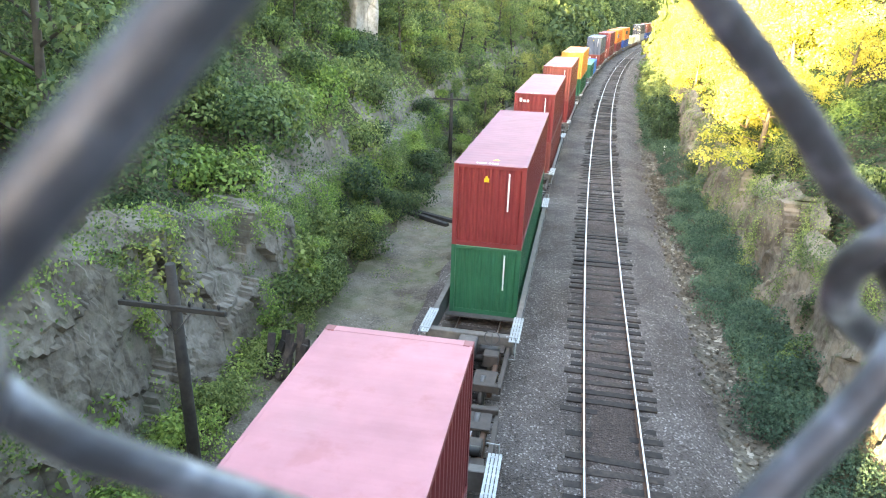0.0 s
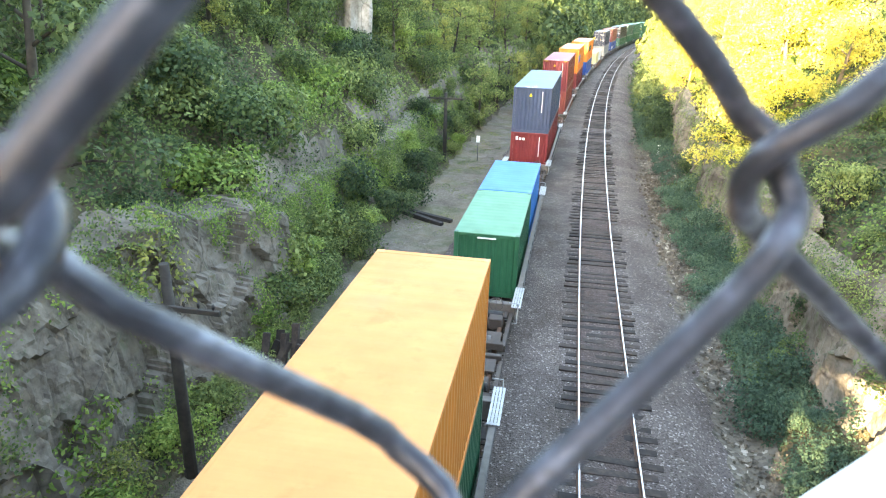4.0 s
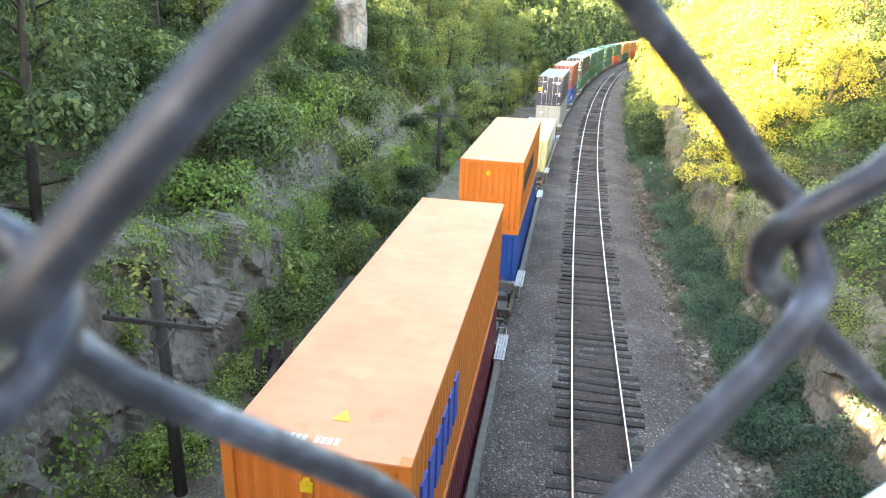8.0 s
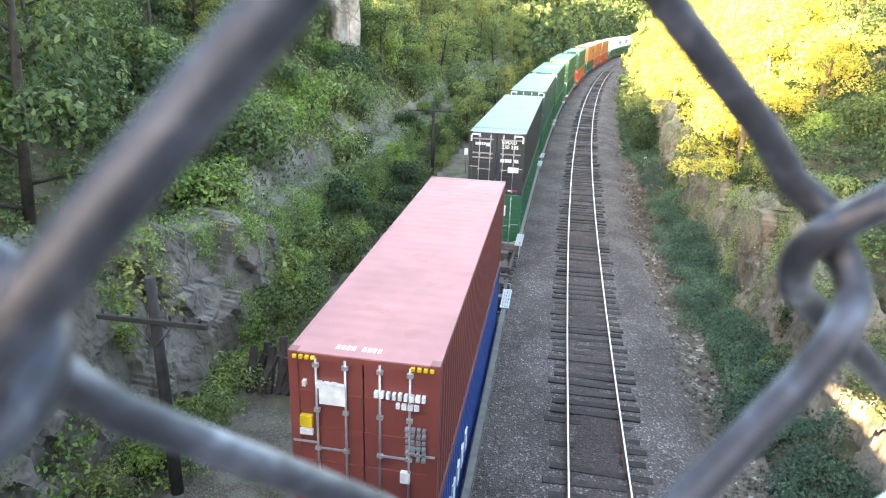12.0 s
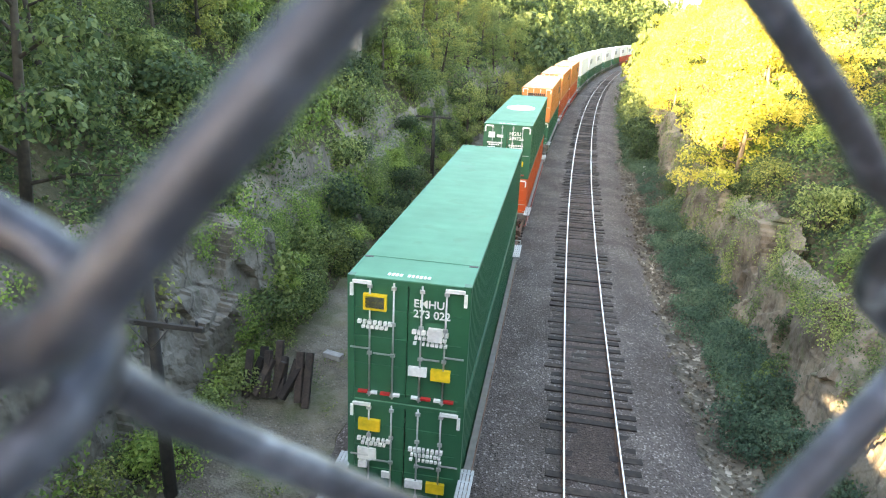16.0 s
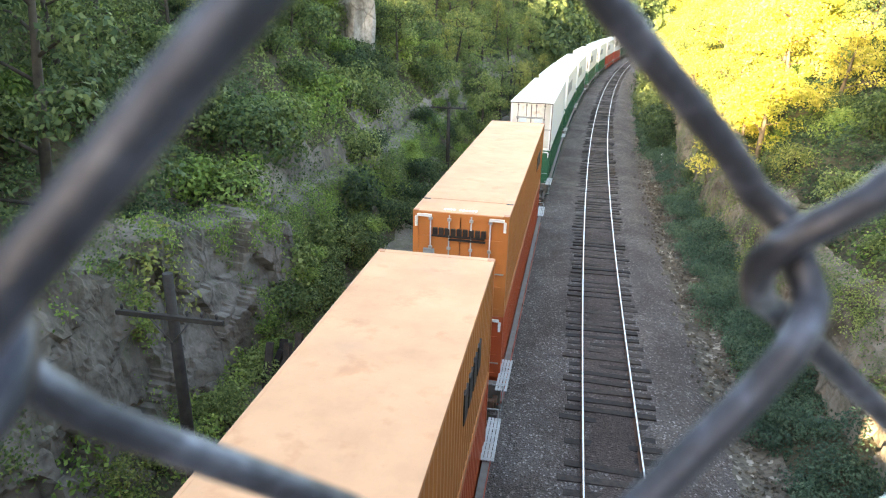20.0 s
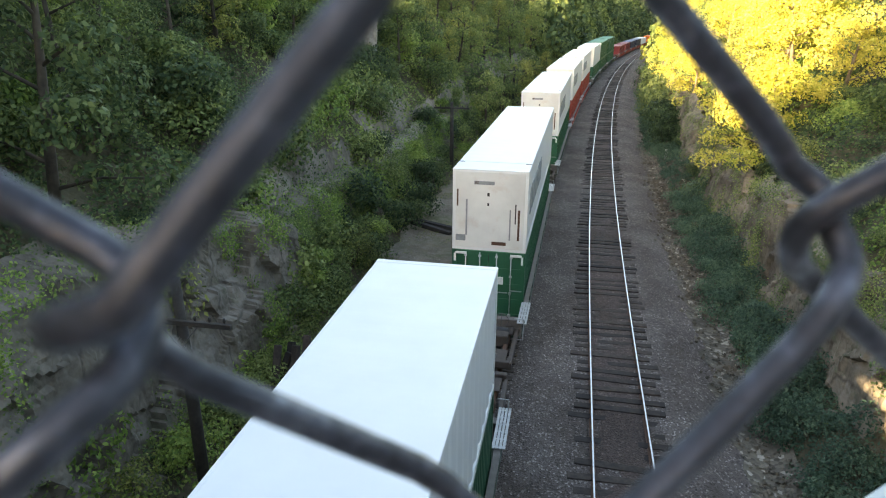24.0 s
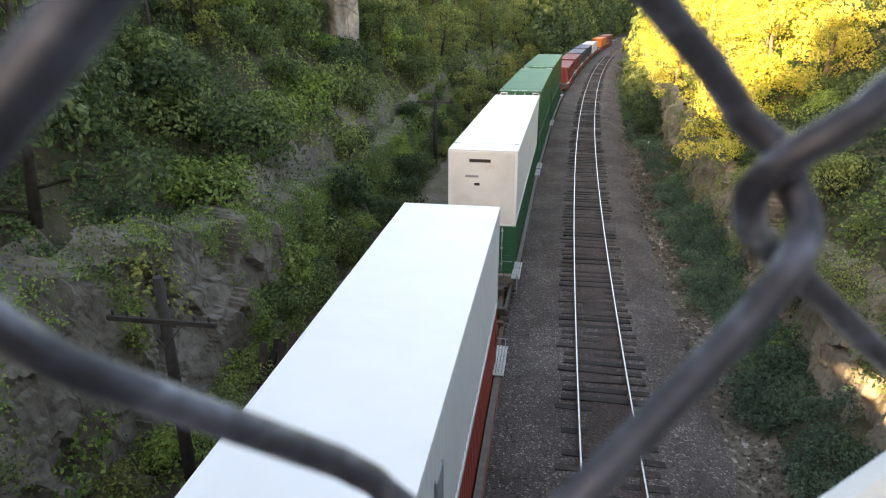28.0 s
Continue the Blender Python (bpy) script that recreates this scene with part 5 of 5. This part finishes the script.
cover("undergrowth", "green undergrowth on the distant bank", 60, 130, 6.6, 27, 24000, 0.34, 1.5, 45, -1)
cover("undergrowth", "dense weeds filling the ditch side", 2, 60, 4.3, 6.4, 34000, 0.085, 1.05, 46, -1, mats=(M_LEAF_B, M_LEAF_B, M_LEAF_M))
cover("grass_tufts", "sparse low grass growing on the access road", 3, 60, -10.8, -7.6, 26000, 0.055, 0.1, 47, 1, mats=(M_LEAF_Y, M_LEAF_M, M_LEAF_Y))
cover("undergrowth", "leafy shade growth on the bank above the rock", 4, 50, 6.9, 13, 42000, 0.13, 0.9, 48, -1)
tagged(woods, "dense mixed green woods on the far slopes, plus unseen light-blocking trees", "woods", kind="stuff")


# ---- rocks ----
def boulder(seed, label, mat, name="boulder"):
    g = random.Random(seed)
    bm = bmesh.new()
    bmesh.ops.create_icosphere(bm, subdivisions=3, radius=1.0)
    cuts = [(Vector((g.uniform(-1, 1), g.uniform(-1, 1), g.uniform(-1, 1))).normalized(), g.uniform(0.45, 0.8)) for _ in range(9)]
    for v in bm.verts:
        for n, d in cuts:
            k = v.co.dot(n) - d
            if k > 0:
                v.co -= n * k
        v.co += v.co.normalized() * 0.09 * noise.noise(v.co * 2.5 + Vector((seed, 0, 0)))
    return tagged(part(name, bm, mat), label, "rock")


FACES = {}
ROWS = 56


def rock_face(name, s0, s1, foot, lean, tall, mat, label, seed):
    """A fractured wall: flat facets, each tilted its own way, set back from course to course."""
    verts, faces = [], []
    ss = span([(s0, 0.1), (26, 0.14), (50, 0.3), (s1, 0.4)])
    rows = ROWS
    out = 1 if foot < 0 else -1
    for s in ss:
        top = tall * (step(s, [(0, 1.28), (15, 1.3), (18, 1.12), (21, 0.9), (22.6, 0.72), (23.5, 0.8), (31, 0.72), (99, 0.72)]) if foot < 0 else 0.98) * (1 + (0.12 if foot < 0 else 0.3) * noise.noise(Vector((s * 0.16, seed, 0))) + 0.1 * noise.noise(Vector((s * 0.6, seed, 4))))
        blend = min(1, (s - s0) / 4, (s1 - s) / 4)
        for k in range(rows + 1):
            w = k / rows
            z = -0.7 + (top + 0.7) * w
            p = Vector((s, z * 0.85 + s * 0.12, seed * 3.7))
            d = 0.0
            for f, amp in ((0.3, 1.0), (0.75, 0.42), (2.2, 0.1)):
                q = p * f + 0.12 * noise.noise_vector(p * f * 1.4)
                cell = noise.voronoi(q)[1][0]
                tilt = noise.cell_vector(cell * 7.3)
                d += amp * (0.4 * (tilt.x - 0.5) + 1.0 * (q - cell).dot(tilt - Vector((0.5, 0.5, 0.5))))
            d += 0.03 * noise.noise(p * 4.0) + 0.02 * noise.noise(p * 9.0)
            if foot < 0:
                d += step(s, [(0, 0.1), (15, 0.3), (20, 0.75), (22.3, 0.8), (22.9, -0.45), (30, -0.5), (34, 0.1), (99, 0.1)])
            if w > 0.93:
                d -= (0.9 if foot < 0 else 0.4) * (w - 0.93) / 0.07
            side = foot - out * (lean * w - d * (0.35 + 0.65 * blend))
            x, y, _ = track(s, side)
            verts.append((x, y, z))
    n = rows + 1
    for i in range(len(ss) - 1):
        for k in range(rows):
            q = (i * n + k, (i + 1) * n + k, (i + 1) * n + k + 1, i * n + k + 1)
            faces.append(q if out < 0 else q[::-1])
    FACES[name] = np.array(verts)
    return tagged(from_arrays(name, verts, faces, mat), label, "rock face", kind="structure")


def vines(face, label, count, size, seed, bare, out, mats=(M_LEAF_M, M_LEAF_L, M_LEAF_L)):
    """Leafy creepers hanging down a rock face in ragged curtains."""
    g = np.random.RandomState(seed)
    at = g.randint(0, len(FACES[face]), count * 3)
    p, w = FACES[face][at], (at % (ROWS + 1)) / ROWS
    y, z = p[:, 1], p[:, 2]
    veil = np.sin(y * 1.3 + seed + 0.5 * np.sin(z * 1.1)) + 0.8 * np.sin(y * 2.9 + 1.7 * seed + z * 0.6) + 0.5 * np.sin(y * 6.1 + z * 2.3) + 0.35 * np.sin(z * 2.1 + y)
    keep = np.nonzero((veil > bare(y, z, w) + g.normal(scale=0.35, size=len(p))) & (z > -0.4))[0][:count]
    c, veil = p[keep], veil[keep]
    n = len(c)
    c = c + g.normal(scale=0.09, size=(n, 3)) + np.stack([out * np.abs(g.normal(scale=0.16, size=n)) + out * 0.06, np.zeros(n), np.zeros(n)], axis=1)
    nn = g.normal(scale=0.5, size=(n, 3)) + np.array([out * 0.8, -0.5, 0.8])
    nn /= np.linalg.norm(nn, axis=1)[:, None]
    a = np.cross(nn, g.normal(size=(n, 3)))
    a[:, 2] -= 0.5
    a /= np.linalg.norm(a, axis=1)[:, None]
    w = np.cross(nn, a)
    k = (size * g.uniform(0.55, 1.35, n))[:, None]
    vv = np.stack([c - a * k * 0.5, c + w * k * 0.32 - a * k * 0.08, c + a * k * 0.6, c - w * k * 0.32 - a * k * 0.08], axis=1).reshape(-1, 3)
    o = from_arrays("creepers", vv.tolist(), (np.arange(n)[:, None] * 4 + [0, 1, 2, 3]).tolist(), mats[0])
    for m in mats[1:]:
        o.data.materials.append(m)
    hue = np.sin(c[:, 1] * 0.9 + c[:, 2]) + np.sin(c[:, 1] * 2.3 - c[:, 2] * 1.4) + g.normal(scale=0.5, size=n)
    o.data.polygons.foreach_set("material_index", np.where(hue > 1.1, 2, np.where(hue > -0.1, 1, 0)).tolist())
    return tagged(o, label, "creepers", kind="stuff")


rock_face("rock_face_1", 1, 92, -11.75, 1.05, 4.3, M_ROCK_L, "grey fractured rock face of the cutting", 2)
rock_face("rock_face_2", 4, 105, 6.15, 0.75, 3.7, M_ROCK_R, "tan weathered limestone face of the cutting", 5)
vines("rock_face_1", "green creepers hanging over the grey rock face", 140000, 0.08, 3, lambda y, z, w: np.where(y < 22.5, 1.75 - 0.9 * (w > 0.78) - 2.0 * (w > 0.92) - 0.9 * (z < 0.6), -2.2), 1)
vines("rock_face_2", "green plants hanging on the tan rock face", 60000, 0.068, 8, lambda y, z, w: 0.65 - 2.0 * (w > 0.84) - 0.8 * (z < 0.4) - 1.4 * ((y < 27) & (z > 2.4)) + 2.5 * ((y > 12) & (y < 24) & (z < 2.4)), -1, (M_LEAF_D, M_LEAF_M, M_LEAF_M))
LEFT_ROCKS = [boulder(k, "grey fractured rock block in the cut face", M_ROCK_L) for k in range(5)]
RIGHT_ROCKS = [boulder(k, "tan limestone block in the cut face", M_ROCK_R) for k in range(10, 15)]
STONES = [boulder(k, "loose pale stone beside the ditch", M_ROCK_R, "stone") for k in range(20, 23)]


def lay(kind, s, side, sx, sy, sz, lift, g):
    x, y, _ = track(s, side)
    m = Matrix.Translation((x, y, height(s, side) + lift)) @ pose(0, 0, 0, g.uniform(-20, 20), g.uniform(-20, 20), g.uniform(0, 360)) @ Matrix.Diagonal((sx, sy, sz, 1))
    if kind.name not in SEEN:
        SEEN.add(kind.name)
        o = kind
    else:
        o = copy_thing(kind, Matrix())
    o.matrix_basis = m
    return o


r = random.Random(19)
for k in range(14):
    s = 6 + 62 * (k / 14) + r.uniform(-1, 1)
    e = -11.6 + r.uniform(-0.3, 0.3)
    q = r.uniform(0.3, 0.7)
    lay(r.choice(LEFT_ROCKS), s, e, q, q * r.uniform(0.7, 1.2), q * r.uniform(0.8, 1.5), r.uniform(-0.3, 0.6), r)
for k in range(16):
    s = 8 + 75 * (k / 16) + r.uniform(-1, 1)
    e = 6.1 + r.uniform(-0.2, 0.2)
    q = r.uniform(0.25, 0.6)
    lay(r.choice(RIGHT_ROCKS), s, e, q, q * r.uniform(0.7, 1.2), q * r.uniform(0.7, 1.4), r.uniform(-0.5, 0.4), r)
for k in range(90):
    s = 9 + 60 * r.random() ** 1.4
    q = r.uniform(0.06, 0.26)
    lay(r.choice(STONES), s, r.choice((3.6, 3.9, 4.2)) + r.uniform(-0.5, 0.3), q, q * r.uniform(0.6, 1), q * 0.6, q * 0.2, r)


def outcrop(seed, wide, deep, tall):
    """A weathered upright block with squared, chipped faces and a ragged top."""
    bm = bmesh.new()
    bmesh.ops.create_icosphere(bm, subdivisions=4, radius=1.0)
    for v in bm.verts:
        c = Vector([math.copysign(abs(k) ** 0.3, k) for k in v.co])
        p = Vector((c.x * wide, c.y * deep, c.z * tall))
        q = p * 0.9 + Vector((seed, 0, 0))
        cell = noise.cell_vector(Vector((q.x, q.y, q.z * 0.5)))
        p += (cell - Vector((0.5, 0.5, 0.5))) * 0.55 + noise.noise_vector(p * 2.2) * 0.12
        v.co = p
    return tagged(part("rock_outcrop", bm, M_ROCK_P), "pale grey rock outcrop among the trees", "rock")


for seed, s, e, z, w, d, h in ((3, 46.0, -17.5, 9.7, 0.75, 0.9, 2.2), (8, 46.6, -18.9, 9.4, 0.9, 0.9, 2.1), (15, 45.7, -20.1, 8.6, 0.7, 0.7, 1.7)):
    x, y, _ = track(s, e)
    outcrop(seed, w, d, h).matrix_basis = pose(x, y, z, 3, -4, 20 + 9 * seed)
for s, e, k in ((44.6, -17.4, 1.1), (44.9, -19.0, 1.3), (44.2, -20.2, 1.4)):
    plant(SHRUBS[1], s, e, k)


g = random.Random(77)
verts, faces = [], []
unit = [Vector(p) for p in ((1, 0, 0), (-1, 0, 0), (0, 1, 0), (0, -1, 0), (0, 0, 1), (0, 0, -1))]
tri = ((0, 2, 4), (2, 1, 4), (1, 3, 4), (3, 0, 4), (2, 0, 5), (1, 2, 5), (3, 1, 5), (0, 3, 5))
for k in range(3000):
    s = 8 + 62 * g.random() ** 1.3 if k < 2300 else g.uniform(42, 57)
    e = g.gauss(3.95, 0.42) if k < 2300 else g.uniform(4.2, 6.2)
    q = g.uniform(0.03, 0.13) * (1.3 if 25 < s < 50 else 0.8)
    x, y, _ = track(s, e)
    at = Vector((x, y, height(s, e) + 0.09 + q * 0.25))
    turn = pose(0, 0, 0, g.uniform(0, 360), g.uniform(0, 360), g.uniform(0, 360)).to_3x3()
    b0 = len(verts)
    verts += [tuple(at + turn @ (p * q * g.uniform(0.6, 1.2))) for p in unit]
    faces += [tuple(b0 + i for i in f) for f in tri]
tagged(from_arrays("rubble", verts, faces, M_DITCH), "scattered pale stones along the ditch", "stones", kind="stuff")

# ---- poles, ties, small things ----
def utility_pole(x, y, base, top, arm, label, scale=1.0):
    root = tagged(new("utility_pole"), label, "utility pole", "poles along the line")
    root.matrix_basis = Matrix.Translation((x, y, base))
    t = top - base
    bm = bmesh.new()
    tube(bm, [(0, 0, -0.5), (0.01, 0, t * 0.5), (0, 0, t)], [0.16, 0.14, 0.11], 10)
    part("pole", bm, M_POLE, root)
    slab("crossarm", root, M_POLE, -1.3, 1.3, -0.19, -0.09, arm - base - 0.06, arm - base + 0.06, bevel=0.01)
    for sx in (-1, 1):
        bm = bmesh.new()
        tube(bm, [(sx * 0.5, -0.14, arm - base - 0.05), (0, -0.12, arm - base - 0.65)], 0.018, 5)
        part("strut", bm, M_STEEL, root)
    for k in (-1.15, -0.8, -0.45, 0.45, 0.8, 1.15):
        bm = bmesh.new()
        tube(bm, [(k, -0.14, arm - base + 0.06), (k, -0.14, arm - base + 0.13), (k, -0.14, arm - base + 0.2)], [0.015, 0.04, 0.025], 8)
        part("insulator", bm, M_BLACK, root)
    return root


utility_pole(-10.2, 11.95, -0.4, 5.25, 4.25, "dark weathered wooden pole with a crossarm and braces")
for s in (46.5, 79.0):
    x, y, _ = track(s, -10.9)
    utility_pole(x, y, height(s, -10.9), 4.7, 4.3, "dark wooden pole with a crossarm beside the access road")
bm = bmesh.new()
tube(bm, [(-10.9, 11.8, 4.3), (-12.2, 9.5, 0.4)], 0.006, 4)
tagged(part("guy_wire", bm, M_STEEL), "thin steel guy wire from the pole to the bank", "wire")
pile = tagged(new("tie_pile"), "heap of old dark ties leaning on end beside the road", "timber pile")
g = random.Random(5)
for k in range(13):
    long = g.uniform(0.5, 0.85)
    o = slab("tie", pile, M_TIE, -0.11, 0.11, -long, long, -0.09, 0.09, bevel=0.015)
    o.matrix_basis = pose(-10.35 + 0.16 * k + g.uniform(-0.06, 0.06), 16.5 + 0.25 * (k % 3) + g.uniform(-0.1, 0.1), -0.1 + long * 0.62, g.uniform(48, 68), g.uniform(-16, 10), g.uniform(-24, 14))
log = tagged(new("fallen_timber"), "fallen dark timber lying beside the road", "timber")
for k in range(2):
    o = slab("beam", log, M_POLE, -0.14, 0.14, -1.7, 1.7, 0, 0.24, bevel=0.02)
    o.matrix_basis = pose(-9.2 + 0.3 * k, 33.5 + 0.4 * k, -0.44, 3, 0, 62 + 9 * k)
sign = tagged(new("marker_post"), "thin post with a small white marker plate", "sign")
sign.matrix_basis = Matrix.Translation((-7.9, 48.5, -0.5))
bm = bmesh.new()
tube(bm, [(0, 0, -0.2), (0, 0, 1.6)], 0.03, 6)
part("post", bm, M_STEEL, sign)
slab("plate", sign, M_WHITE, -0.13, 0.13, -0.05, -0.03, 1.45, 1.95)
white = tagged(slab("marker_stake", None, M_WHITE, -0.09, 0.09, -0.05, 0.05, -0.1, 0.75, bevel=0.01), "short white marker stake by the ditch", "marker")
x, y, _ = track(55, 5.0)
white.matrix_basis = Matrix.Translation((x, y, height(55, 5.0)))
block = tagged(slab("concrete_block", None, M_CONCRETE, -0.35, 0.35, -0.15, 0.15, -0.05, 0.2, bevel=0.02), "pale concrete block lying on the road", "block")
block.matrix_basis = pose(-8.6, 19.5, -0.47, 0, 0, -15)
pool = sheet("ditch_water", span([(60, 0.9), (104, 0.9)]), [3.72, 3.85, 4.0, 4.12], M_WATER, 0, 0, -0.52, ragged=0.35)
tagged(pool, "strip of standing water in the ditch", "water", kind="structure")

# ---- the ties of the free track ----
bm = bmesh.new()
box(bm, -1.3, 1.3, -0.125, 0.125, -0.34, -0.13, 0.012)
first = part("tie", bm, M_TIE, free_track)
bm = bmesh.new()
box(bm, -0.1, 0.1, -0.16, 0.16, -0.15, -0.128)
plate = part("tie_plate", bm, M_RUST, free_track)
g = random.Random(3)
for k in range(290):
    s = 6.5 + 0.53 * k
    x, y, h = track(s + g.uniform(-0.04, 0.04), g.uniform(-0.13, 0.13))
    m = Matrix.Translation((x, y, g.choice((-0.055, -0.035, -0.025, -0.012, -0.004, 0.0, 0.0)))) @ pose(0, 0, 0, 0, g.uniform(-0.7, 0.7), -math.degrees(h) + g.uniform(-2.2, 2.2))
    if k == 0:
        first.matrix_basis = m
    else:
        twin(first, m, free_track)
bm = bmesh.new()
for k in range(220):
    x, y, h = track(6.5 + 0.53 * k, TRAIN_SIDE)
    for v in box(bm, -1.3, 1.3, -0.115, 0.115, -0.34, -0.15):
        v.co = Matrix.Translation((x, y, 0)) @ pose(0, 0, 0, 0, 0, -math.degrees(h)) @ v.co
tagged(part("ties", bm, M_TIE, train_track), kind="stuff")


def motions():
    """The whole train rolls towards the bridge and under it, gaining a little speed."""
    for thing, mid, length, z, sway in MOVING:
        walk(thing, [(t, seat(mid - travel(t), length, z, sway)) for t in range(29)])


motions()
